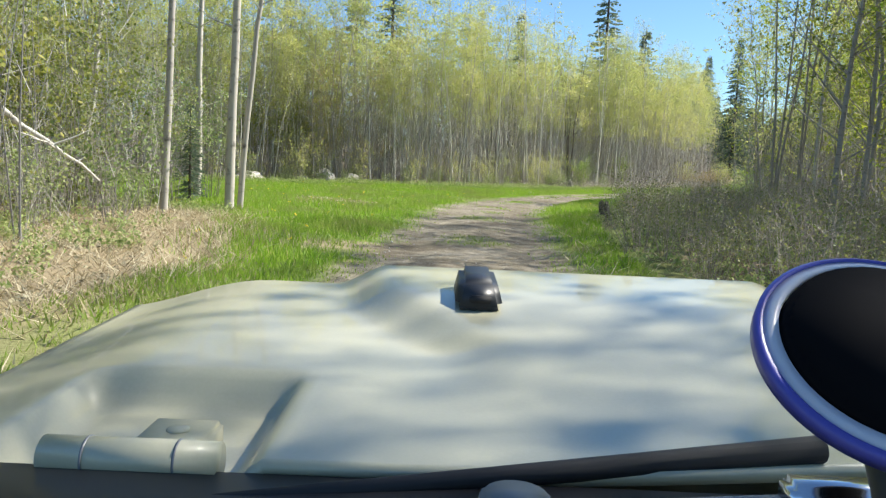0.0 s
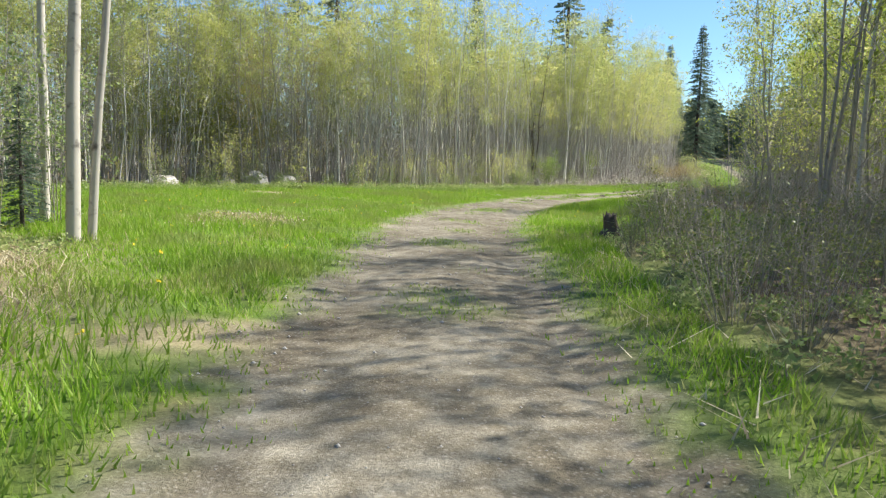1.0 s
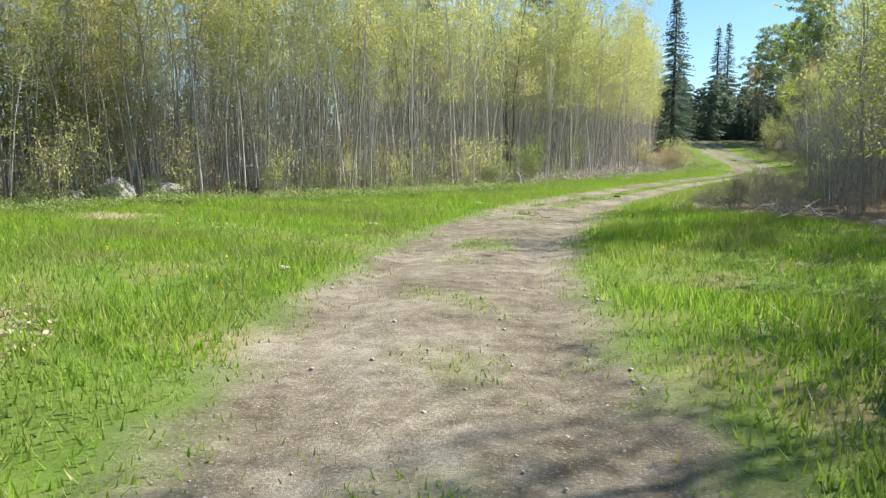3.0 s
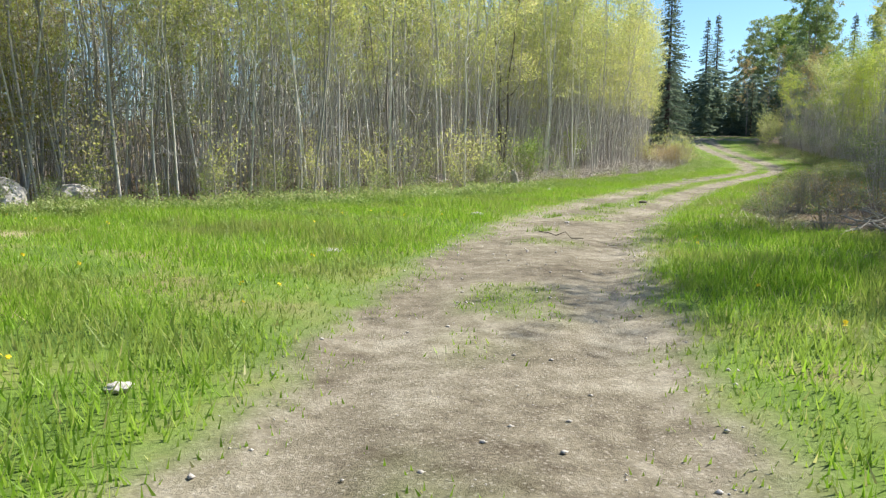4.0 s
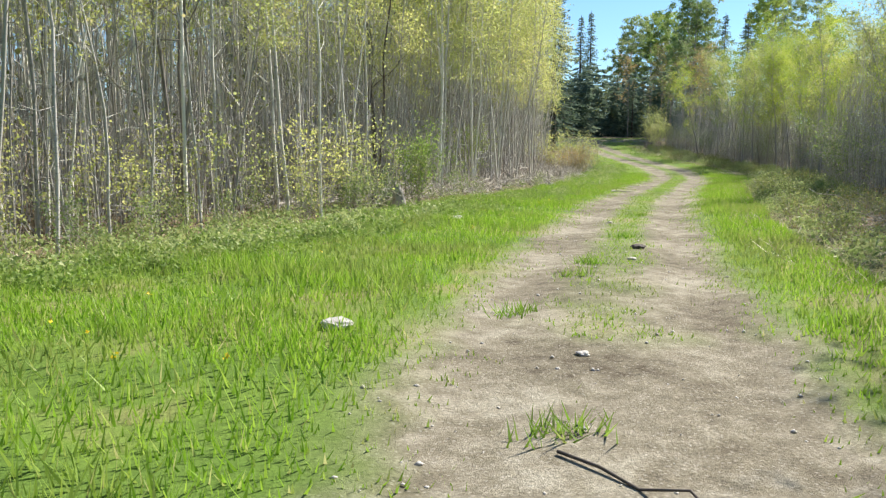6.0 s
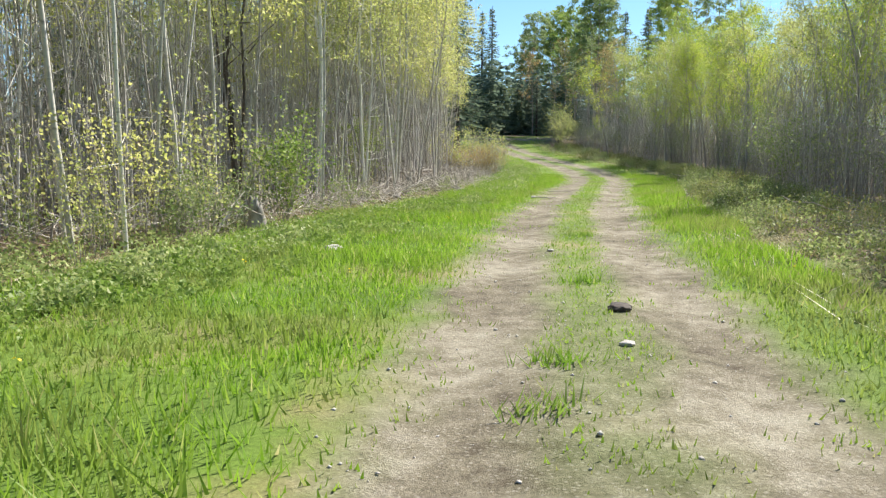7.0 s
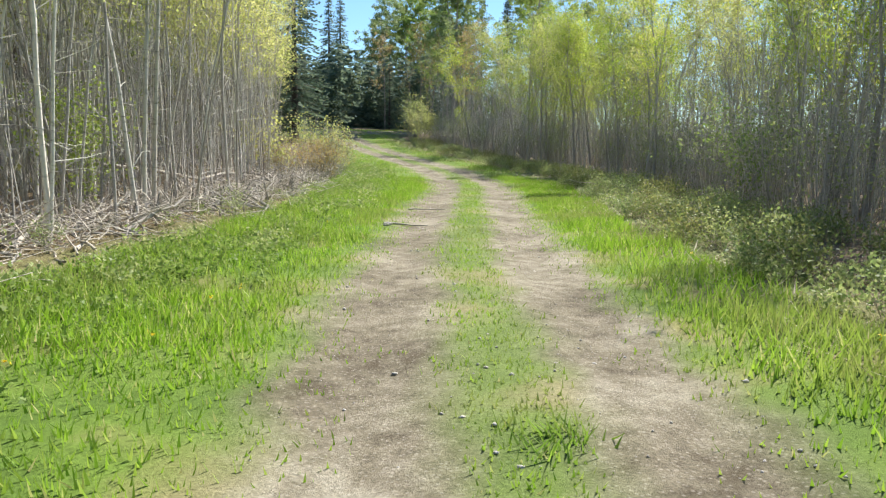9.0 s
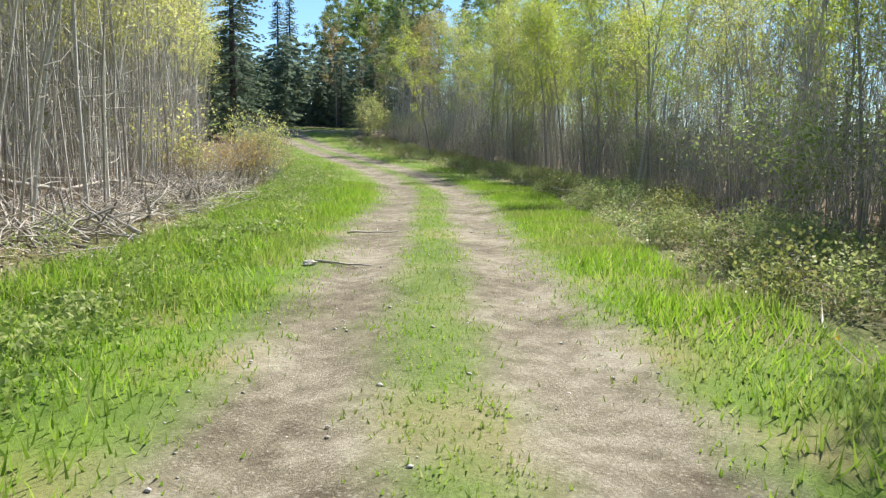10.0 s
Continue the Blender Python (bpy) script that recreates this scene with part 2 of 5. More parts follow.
def wav(x, y, f, s):
    return np.sin(x * f + s) * np.cos(y * f * 1.13 + 1.7 * s) + 0.5 * np.sin((x + y) * f * 2.3 + 2.1 * s)


def height(x, y):
    """Height of the ground: a nearly flat track, a low bank to its left, a rise far ahead."""
    x, y = np.broadcast_arrays(np.asarray(x, float), np.asarray(y, float))
    shape = x.shape
    P = np.stack([x.ravel(), y.ravel()], 1)
    d, side = from_track(P)
    x, y = P[:, 0], P[:, 1]
    z = 0.2 * smooth(-2, 12, y)
    r = np.clip(y - 62, 0, None)
    z = z + np.where(r < 48, 0.0012 * r * r, 2.765 + 0.05 * np.clip(r - 48, 0, 60))
    z = z + np.where(side > 0, (0.04 + 0.2 * smooth(53, 60, y)) * smooth(2.0, 8, d), 0.02 * smooth(2.5, 9, d))
    off = smooth(1.3, 3.0, d)
    z = z + off * (0.035 * wav(x, y, 1.1, 0.4) + 0.015 * wav(x, y, 3.7, 2.2) + 0.03)
    z = z - 0.05 * np.exp(-((d - 0.98) / 0.28) ** 2) + 0.008 * wav(x, y, 4.9, 1.1)
    return z.reshape(shape)


# ---- mesh tools ----
def raw_mesh(name, V, F, material, smooth_faces=False):
    """A mesh from vertex and face arrays (faces all of one length)."""
    V, F = np.ascontiguousarray(V, np.float32), np.ascontiguousarray(F, np.int32)
    me = bpy.data.meshes.new(name)
    k = F.shape[1]
    me.vertices.add(len(V)), me.loops.add(F.size), me.polygons.add(len(F))
    me.vertices.foreach_set("co", V.ravel())
    me.loops.foreach_set("vertex_index", F.ravel())
    me.polygons.foreach_set("loop_start", np.arange(0, F.size, k, dtype=np.int32))
    if smooth_faces:
        me.polygons.foreach_set("use_smooth", np.ones(len(F), bool))
    me.update(calc_edges=True)
    me.materials.append(material)
    return me


def join(parts):
    V, F, n = [], [], 0
    for v, f in parts:
        V.append(v), F.append(f + n)
        n += len(v)
    return np.vstack(V), np.vstack(F)


def tube(path, radii, sides=5):
    """A tapering tube along a polyline: vertices and quads."""
    path, radii = np.asarray(path, float), np.asarray(radii, float)
    t = np.gradient(path, axis=0)
    t /= np.linalg.norm(t, axis=1)[:, None] + 1e-9
    up = np.where(np.abs(t[:, 2:3]) > 0.9, np.array([[1.0, 0, 0]]), np.array([[0, 0, 1.0]]))
    u = np.cross(t, up)
    u /= np.linalg.norm(u, axis=1)[:, None] + 1e-9
    w = np.cross(t, u)
    a = np.arange(sides) * 2 * np.pi / sides
    V = path[:, None] + radii[:, None, None] * (np.cos(a)[None, :, None] * u[:, None] + np.sin(a)[None, :, None] * w[:, None])
    n = len(path)
    i, j = np.meshgrid(np.arange(n - 1), np.arange(sides), indexing="ij")
    k = (j + 1) % sides
    F = np.stack([i * sides + j, i * sides + k, (i + 1) * sides + k, (i + 1) * sides + j], -1).reshape(-1, 4)
    return V.reshape(-1, 3), F


def leaves(P, size, r, flat=0.0, slim=0.7):
    """A small diamond-shaped leaf at every point."""
    n = len(P)
    a = r.normal(size=(n, 3))
    a[:, 2] *= 1 - flat
    a /= np.linalg.norm(a, axis=1)[:, None]
    b = np.cross(a, r.normal(size=(n, 3)))
    b /= np.linalg.norm(b, axis=1)[:, None]
    s = (size * r.uniform(0.6, 1.4, n))[:, None]
    V = np.stack([P - a * s * 0.5, P + b * s * slim * 0.5, P + a * s * 0.5, P - b * s * slim * 0.5], 1)
    return V.reshape(-1, 3), np.arange(4 * n).reshape(-1, 4)


def scales(P, size, r):
    """Cheaper leaves for deep foliage: one three-cornered leaf at every point."""
    n = len(P)
    a, b = r.normal(size=(n, 3)), r.normal(size=(n, 3))
    a /= np.linalg.norm(a, axis=1)[:, None]
    b /= np.linalg.norm(b, axis=1)[:, None]
    s = (size * r.uniform(0.7, 1.35, n))[:, None]
    V = np.stack([P - a * s * 0.5, P + b * s * 0.5, P + (a - b) * s * 0.4], 1)
    return V.reshape(-1, 3), np.arange(3 * n).reshape(-1, 3)


def tree_arrays(h, radius, r, first=0.35, limbs=16, reach=1.2, leaf_n=700, leaf=0.06, bend=0.25, sides=5, rise=0.9, spray=0.3, cheap=False, bare=0, clump=11):
    """Trunk and leaf arrays of a slender broad-leaved tree."""
    k = 10
    u = np.linspace(0, 1, k)
    dx, dy = r.normal(0, bend, 2)
    wob = np.cumsum(r.normal(0, 0.13, (k, 2)), axis=0) * u[:, None] + np.outer(np.sin(u * r.uniform(3, 7)), r.normal(0, 0.10, 2))
    path = np.stack([dx * u ** 1.5 + wob[:, 0], dy * u ** 1.5 + wob[:, 1], h * u], 1)
    path[0, 2] = -0.15
    rad = radius * (1 - 0.9 * u ** 0.9) + 0.004
    wood = [tube(path, rad, sides)]
    tips = []
    for _ in range(limbs):
        s = first + (0.98 - first) * r.random() ** 0.8
        o = np.array([np.interp(s, u, path[:, c]) for c in range(3)])
        az, ln = r.uniform(0, 2 * np.pi), reach * (1.15 - 0.75 * s) * r.uniform(0.6, 1.2)
        d = np.array([np.cos(az), np.sin(az), rise * r.uniform(0.6, 1.3)])
        q = np.stack([o, o + d * ln * 0.5, o + d * ln * [0.9, 0.9, 1.15]])
        q[1:] += r.normal(0, 0.05, (2, 3))
        wood.append(tube(q, [radius * 0.28 * (1.1 - s) + 0.006, radius * 0.15 * (1.1 - s) + 0.004, 0.003], 3))
        tips.append(q)
    for _ in range(bare):
        s = r.uniform(0.06, 0.6)
        o = np.array([np.interp(s, u, path[:, c]) for c in range(3)])
        az, ln = r.uniform(0, 2 * np.pi), r.uniform(0.25, 0.9)
        e = o + np.array([np.cos(az), np.sin(az), r.uniform(-0.1, 0.8)]) * ln
        wood.append(tube(np.stack([o, (o + e) / 2 + r.normal(0, 0.05, 3), e]), [0.008, 0.006, 0.003], 3))
    tips = np.array(tips)
    m = max(1, leaf_n // clump)
    i = r.integers(0, len(tips), m)
    w = r.uniform(0.25, 1.1, m)[:, None]
    P = np.where(w < 0.5, tips[i, 0] + (tips[i, 1] - tips[i, 0]) * w * 2, tips[i, 1] + (tips[i, 2] - tips[i, 1]) * (w * 2 - 1))
    P = P + r.normal(0, spray, (m, 3)) * [1, 1, 0.8]
    P = np.repeat(P, clump, axis=0)
    P = P + r.normal(0, 0.11 * (clump / 11) ** 0.5, P.shape) * [1, 1, 0.7]
    return join(wood), (scales if cheap else leaves)(P, leaf, r)


def spruce_arrays(h, spread, r, tiers=26, per=9, skirt=0.06, sprig=0.34, fill=5):
    """Trunk and hanging needle sprays of a conifer."""
    u = np.linspace(0, 1, 8)
    wood = [tube(np.stack([0 * u, 0 * u, h * u - 0.15 * (u == 0)], 1), 0.016 * h * (1 - 0.94 * u) + 0.01, 6)]
    V, F, n = [], [], 0
    for t in range(tiers):
        s = skirt + (0.99 - skirt) * (t / tiers) ** 0.95
        ln0 = spread * (1 - s) ** 0.85 + 0.12
        for b in range(per):
            az, ln = r.uniform(0, 2 * np.pi), ln0 * r.uniform(0.55, 1.15)
            d = np.array([np.cos(az), np.sin(az), 0.0])
            o = np.array([0, 0, h * s + r.normal(0, 0.15)])
            tip = o + d * ln + [0, 0, -0.28 * ln + 0.1]
            wood.append(tube(np.stack([o, (o + tip) / 2 + [0, 0, 0.05 * ln], tip]), [0.02, 0.013, 0.004], 3))
            m = max(2, int(ln * fill))
            w = np.linspace(0.25, 1.05, m)
            c = o + (tip - o) * w[:, None] + r.normal(0, 0.05, (m, 3))
            side = np.cross(d, [0, 0, 1.0])
            for sgn in (-1, 1):
                e = sprig * (1.2 - 0.6 * w)[:, None] * (0.55 * d + sgn * side * r.uniform(0.5, 1.0, (m, 1)) + np.array([0, 0, -0.35]))
                wd = 0.22 * sprig * (d * 0.9 + np.array([0, 0, 0.5]))
                q = np.stack([c, c + e * 0.5 + wd, c + e, c + e * 0.5 - wd], 1)
                V.append(q.reshape(-1, 3))
                F.append(np.arange(4 * m).reshape(-1, 4) + n)
                n += 4 * m
    return join(wood), (np.vstack(V), np.vstack(F))


def shrub_arrays(h, spread, r, stems=14, leaf_n=350, leaf=0.05, low=0.25, thick=0.006):
    """Many thin stems from one foot, with leaves along them."""
    wood, paths = [], []
    for _ in range(stems):
        az, rr = r.uniform(0, 2 * np.pi), spread * r.uniform(0.15, 1)
        top = np.array([np.cos(az) * rr, np.sin(az) * rr, h * r.uniform(0.55, 1.05)])
        o = np.array([np.cos(az) * rr * 0.25, np.sin(az) * rr * 0.25, -0.08])
        midp = o + (top - o) * 0.5 + r.normal(0, 0.06, 3)
        q = np.stack([o, midp, top])
        wood.append(tube(q, [thick, thick * 0.7, thick * 0.3], 3))
        paths.append(q)
        for _ in range(2):
            s = r.uniform(0.4, 0.9)
            b = o + (top - o) * s
            e = b + r.normal(0, 0.22 * h, 3) * [1, 1, 0.5] + [0, 0, 0.15 * h]
            q2 = np.stack([b, (b + e) / 2, e])
            wood.append(tube(q2, [thick * 0.5, thick * 0.4, thick * 0.2], 3))
            paths.append(q2)
    paths = np.array(paths)
    i, w = r.integers(0, len(paths), leaf_n), r.uniform(low, 1.05, leaf_n)[:, None]
    P = paths[i, 0] + (paths[i, 2] - paths[i, 0]) * w + r.normal(0, 0.06 + 0.05 * spread, (leaf_n, 3))
    P[:, 2] = np.abs(P[:, 2])
    return join(wood), leaves(P, leaf, r)


def plant(name, wood, crown, wood_mat, leaf_mat_, parts=("trunk", "crown")):
    """One growing thing: an empty at its foot with its wood and its leaves."""
    root = new(name)
    root.empty_display_size = 0.2
    for nm, arr, mt, sm in ((parts[0], wood, wood_mat, True), (parts[1], crown, leaf_mat_, False)):
        ob = new(nm, raw_mesh(nm, *arr, mt, sm))
        ob.parent = root
    return root


def spin(x, y, yaw, s=1.0, dz=0.0, lean=(0, 0)):
    z = float(height(x, y)) + dz
    return pose(float(x), float(y), z, lean[0], lean[1], yaw) @ Matrix.Scale(s, 4)


def place_all(protos, spots, r, label, category, group, smin=0.85, smax=1.15, lean=4.0):
    """The prototypes stand at the first spots; the rest are copies."""
    for i, (x, y) in enumerate(spots):
        m = spin(x, y, r.uniform(0, 360), r.uniform(smin, smax), 0, (r.normal(0, lean), r.normal(0, lean)))
        if i < len(protos):
            ob = protos[i]
            ob.matrix_basis = m
        else:
            src = protos[i % len(protos)]
            keep = src.matrix_basis.copy()
            src.matrix_basis = Matrix.Identity(4)
            ob = copy_thing(src, m)
            src.matrix_basis = keep
        tagged(ob, label, category, group)
    for ob in protos[len(spots):]:
        for o in (*ob.children_recursive, ob):
            bpy.data.objects.remove(o)


def scatter(n, box, keep, r, gap=0.0):
    """Up to n random spots in a box of the plan for which keep(P) holds, no nearer to each other than gap."""
    out = np.zeros((0, 2))
    for _ in range(60):
        P = np.stack([r.uniform(box[0], box[2], 4 * n), r.uniform(box[1], box[3], 4 * n)], 1)
        P = P[keep(P)]
        for q in P:
            if len(out) >= n:
                return out
            if gap == 0 or not len(out) or np.min(np.hypot(*(out - q).T)) > gap:
                out = np.vstack([out, q])
    return out


def stuff(name, arrs, spots, r, material, label, category, smin=0.8, smax=1.2):
    """Uncountable growth joined into one object."""
    V, F, n = [], [], 0
    zs = height(spots[:, 0], spots[:, 1])
    for (x, y), z in zip(spots, zs):
        v, f = arrs[r.integers(len(arrs))]
        a, s = r.uniform(0, 2 * np.pi), r.uniform(smin, smax)
        c_, s_ = np.cos(a) * s, np.sin(a) * s
        w = np.stack([v[:, 0] * c_ - v[:, 1] * s_ + x, v[:, 0] * s_ + v[:, 1] * c_ + y, v[:, 2] * s + z], 1)
        V.append(w), F.append(f + n)
        n += len(w)
    ob = new(name, raw_mesh(name, np.vstack(V), np.vstack(F), material))
    return tagged(ob, label, category, "", "stuff")


def beyond_left(lo, hi, ylo=-1e9, yhi=1e9, bend=True):
    L = np.array(LEFT_EDGE, float)

    def keep(P):
        d, side = to_line(P, L)
        back = (P[:, 1] < 66) | (P[:, 0] < 12.6 + 0.445 * (P[:, 1] - 48.7)) if bend else True
        return ~inside(P, OPEN) & (side > 0) & (d > lo) & (d < hi) & (P[:, 1] > ylo) & (P[:, 1] < yhi) & back
    return keep


def beyond_right(lo, hi, ylo=-1e9, yhi=1e9):
    R = np.array(RIGHT_EDGE, float)

    def keep(P):
        d, side = to_line(P, R)
        return ~inside(P, OPEN) & (side < 0) & (d > lo) & (d < hi) & (P[:, 1] > ylo) & (P[:, 1] < yhi)
    return keep


# ---- ground: one sheet to the horizon ----
def axis(lo, hi, a, b, step):
    fine = np.arange(a, b, step)
    left = a - np.cumsum(np.geomspace(step * 2, 90, 26))
    right = b + np.cumsum(np.geomspace(step * 2, 90, 26))
    return np.concatenate([left[left > lo][::-1], fine, right[right < hi]])


def build_ground():
    xs, ys = axis(-900, 900, -13, 50, 0.36), axis(-600, 1100, -6, 108, 0.36)
    X, Y = np.meshgrid(xs, ys)
    Z = height(X, Y)
    P = np.stack([X.ravel(), Y.ravel()], 1)
    nx, ny = len(xs), len(ys)
    i, j = np.meshgrid(np.arange(ny - 1), np.arange(nx - 1), indexing="ij")
    a = i * nx + j
    F = np.stack([a, a + 1, a + nx + 1, a + nx], -1).reshape(-1, 4)
    me = raw_mesh("ground", np.column_stack([P, Z.ravel()]), F, ground_material(), True)
    d, side = from_track(P)
    wob = 0.12 * wav(P[:, 0], P[:, 1], 1.9, 0.3) + 0.1 * wav(P[:, 0], P[:, 1], 5.3, 1.3)
    dirt = 1 - smooth(1.25, 1.75, d + wob)
    strip = (1 - smooth(0.2, 0.55, d + 0.7 * wob)) * smooth(36, 46, P[:, 1])
    strip = np.maximum(strip, 0.55 * (1 - smooth(0.25, 0.65, d + wob)) * smooth(0.0, 0.7, wav(P[:, 0], P[:, 1], 0.9, 5.0)) * smooth(8, 16, P[:, 1]))
    dirt = dirt * (1 - 0.8 * strip)
    cross = (1 - smooth(1.6, 2.4, np.abs(P[:, 1] - 108 - 0.2 * (P[:, 0] - 45)))) * (P[:, 0] > 30)
    dirt = np.maximum(dirt, cross)
    op = inside(P, OPEN)
    de = sample_dist(P)
    litter = np.where(op, 0.35 * (1 - smooth(0, 1.2, de + wob)), 0.35 + 0.65 * smooth(0, 1.5, de + wob))
    dry = (1 - smooth(0, 1.0, np.hypot((P[:, 0] + 5.2) / 2.6, (P[:, 1] - 9.5) / 5.5) - 0.6)) * (P[:, 0] < -2.2)
    for cx, cy, ax_, ay in BARE_PATCHES:
        dry = np.maximum(dry, 0.85 * (1 - smooth(0.5, 1.1, np.hypot((P[:, 0] - cx) / ax_, (P[:, 1] - cy) / ay) + wob)))
    for nm, v in (("dirt", dirt), ("litter", litter), ("dry", dry)):
        me.attributes.new(nm, "FLOAT", "POINT").data.foreach_set("value", v.astype(np.float32))
    return tagged(new("ground", me), "grassy clearing with a pale dirt two-wheel track", "ground", "", "structure")


ground = build_ground()


# ---- grass ----
def blades(P, h, width, r, lean=0.35):
    n = len(P)
    z = height(P[:, 0], P[:, 1]) - 0.01
    a = r.uniform(0, 2 * np.pi, n)
    hh = h * r.uniform(0.5, 1.25, n)
    w = width * r.uniform(0.7, 1.3, n)
    base = np.column_stack([P, z])
    side = np.column_stack([np.cos(a) * w, np.sin(a) * w, 0 * w])
    ln = r.normal(0, lean, (n, 2)) * hh[:, None]
    top = base + np.column_stack([ln, hh])
    V = np.stack([base - side, base + side, top], 1).reshape(-1, 3)
    return V, np.arange(3 * n).reshape(-1, 3)


def build_grass(r):
    def want(P):
        d, side = from_track(P)
        wob = 0.12 * wav(P[:, 0], P[:, 1], 1.9, 0.3) + 0.1 * wav(P[:, 0], P[:, 1], 5.3, 1.3)
        verge = smooth(1.35, 1.9, d + wob)
        strip = 0.55 * (1 - smooth(0.2, 0.5, d + 0.7 * wob)) * smooth(36, 46, P[:, 1])
        strip = np.maximum(strip, 0.5 * (1 - smooth(0.25, 0.65, d + wob)) * smooth(0.0, 0.7, wav(P[:, 0], P[:, 1], 0.9, 5.0)) * smooth(8, 16, P[:, 1]))
        strip = np.maximum(strip, 0.25 * smooth(0.95, 1.35, d + 2 * wob))
        patch = 0.72 + 0.4 * wav(P[:, 0], P[:, 1], 0.8, 3.0)
        drypart = np.hypot((P[:, 0] + 5.2) / 2.6, (P[:, 1] - 9.5) / 5.5) < 0.9
        for cx, cy, ax_, ay in BARE_PATCHES:
            verge = verge * (0.12 + 0.88 * smooth(0.5, 1.1, np.hypot((P[:, 0] - cx) / ax_, (P[:, 1] - cy) / ay) + wob))
        return np.maximum(verge * np.clip(patch, 0.3, 1), strip) * np.where(drypart & (P[:, 0] < -2.6), 0.12, 1)
    near = []
    area = [(-19, -2, 14, 36, 370000), (-19, 36, 2, 48, 75000), (2, 36, 34, 72, 345000), (20, 72, 58, 113, 70000)]
    for x0, y0, x1, y1, n in area:
        P = np.stack([r.uniform(x0, x1, 2 * n), r.uniform(y0, y1, 2 * n)], 1)
        d, side = from_track(P)
        P = P[(d < 16)]
        P = P[inside(P, OPEN)]
        P = P[r.random(len(P)) < want(P)]
        near.append(P)
    P = np.vstack(near)
    d, side = from_track(P)
    tall = 0.05 + 0.14 * smooth(1.3, 2.2, d) * np.clip(0.7 + 0.5 * wav(P[:, 0], P[:, 1], 0.6, 1.0), 0.3, 1.2)
    V, F = blades(P, tall, 0.009, r)
    tagged(new("grass", raw_mesh("grass", V, F, M_GRASS)), "fresh green spring grass along the track", "grass", "", "stuff")
    # dead grass, mostly in the near left corner and along the edges
    Q = np.stack([r.uniform(-11, -2, 26000), r.uniform(2, 19, 26000)], 1)
    Q = Q[np.hypot((Q[:, 0] + 5.4) / 3.0, (Q[:, 1] - 9.5) / 6.0) < 1]
    S = np.stack([r.uniform(-22, 50, 160000), r.uniform(0, 108, 160000)], 1)
    S = S[sample_dist(S) < 0.9]
    V, F = blades(np.vstack([Q, S]), 0.16, 0.009, r, 1.3)
    tagged(new("dead_grass", raw_mesh("dead_grass", V, F, M_DRY)), "flattened straw-coloured dead grass at the wood's edge", "dead grass", "", "stuff")


build_grass(np.random.default_rng(3))

# ---- woods ----
r = np.random.default_rng(11)
aspen = [tree_arrays(r.uniform(8.5, 12.5), (0.025, 0.033, 0.020, 0.038, 0.028)[i % 5], r, 0.42, 24, 1.05, 1700, 0.072, 0.5, 6, spray=0.24, cheap=True, bare=16, clump=22) for i in range(15)]
ASPEN_SPOTS = scatter(300, (-24, 30, 40, 96), lambda P: beyond_left(0.5, 5.0, 33, 92)(P) & ((P[:, 1] < 50) | beyond_left(1.3, 6.0, 49, 92)(P)), r, 0.45)
protos = [plant("aspen", w, c, (M_BARK_PALE, M_BARK_MID, M_BARK_GREY, M_BARK_PALE, M_BARK_MID)[i % 5], M_LEAF_ASPEN) for i, (w, c) in enumerate(aspen)]
place_all(protos, ASPEN_SPOTS, r, "slender young aspen with pale bark and yellow-green leaves", "tree", "aspen thicket beside the track", 0.65, 1.1, 3.0)


def pole_aspen(x, y, h, rad, top_x, label, split=0.0):
    """A pale, nearly bare aspen pole, which may split into two stems."""
    u = np.linspace(0, 1, 14)
    wob = np.cumsum(r.normal(0, 0.035, (14, 2)), axis=0) * u[:, None] ** 0.5
    path = np.stack([top_x * u + wob[:, 0], 0.2 * u + wob[:, 1], h * u - 0.15 * (u == 0)], 1)
    wood = [tube(path, rad * (1.1 - 0.75 * u), 8)]
    if split:
        k = int(split * 13)
        side = path[k:].copy()
        side[:, 0] -= 0.75 * (u[k:] - u[k]) / (1 - u[k]) + 0.0
        wood.append(tube(side, rad * 0.8 * (1.1 - 0.8 * u[k:]), 7))
    tips = []
    for _ in range(16):
        q = path[0] + (np.array([np.interp(0.25 + 0.73 * r.random(), u, path[:, c]) for c in range(3)]) - path[0])
        o = np.array([np.interp(q[2], path[:, 2], path[:, c]) for c in range(3)])
        az, ln = r.uniform(0, 2 * np.pi), r.uniform(0.4, 1.1)
        e = o + np.array([np.cos(az), np.sin(az), 0.7]) * ln
        wood.append(tube(np.stack([o, (o + e) / 2 + r.normal(0, 0.04, 3), e]), [rad * 0.25, rad * 0.17, 0.003], 3))
        if o[2] > 0.45 * h:
            tips.append((o, e))
    tips = np.array(tips if tips else [(path[-2], path[-1])])
    k = r.integers(0, len(tips), 700)
    P = tips[k, 0] + (tips[k, 1] - tips[k, 0]) * r.uniform(0.4, 1.15, (700, 1)) + r.normal(0, 0.16, (700, 3))
    ob = plant("aspen", join(wood), scales(P, 0.075, r), M_BARK_BIRCH, M_LEAF_ASPEN)
    ob.matrix_basis = spin(x, y, 0)
    return tagged(ob, label, "tree", "aspen thicket beside the track")


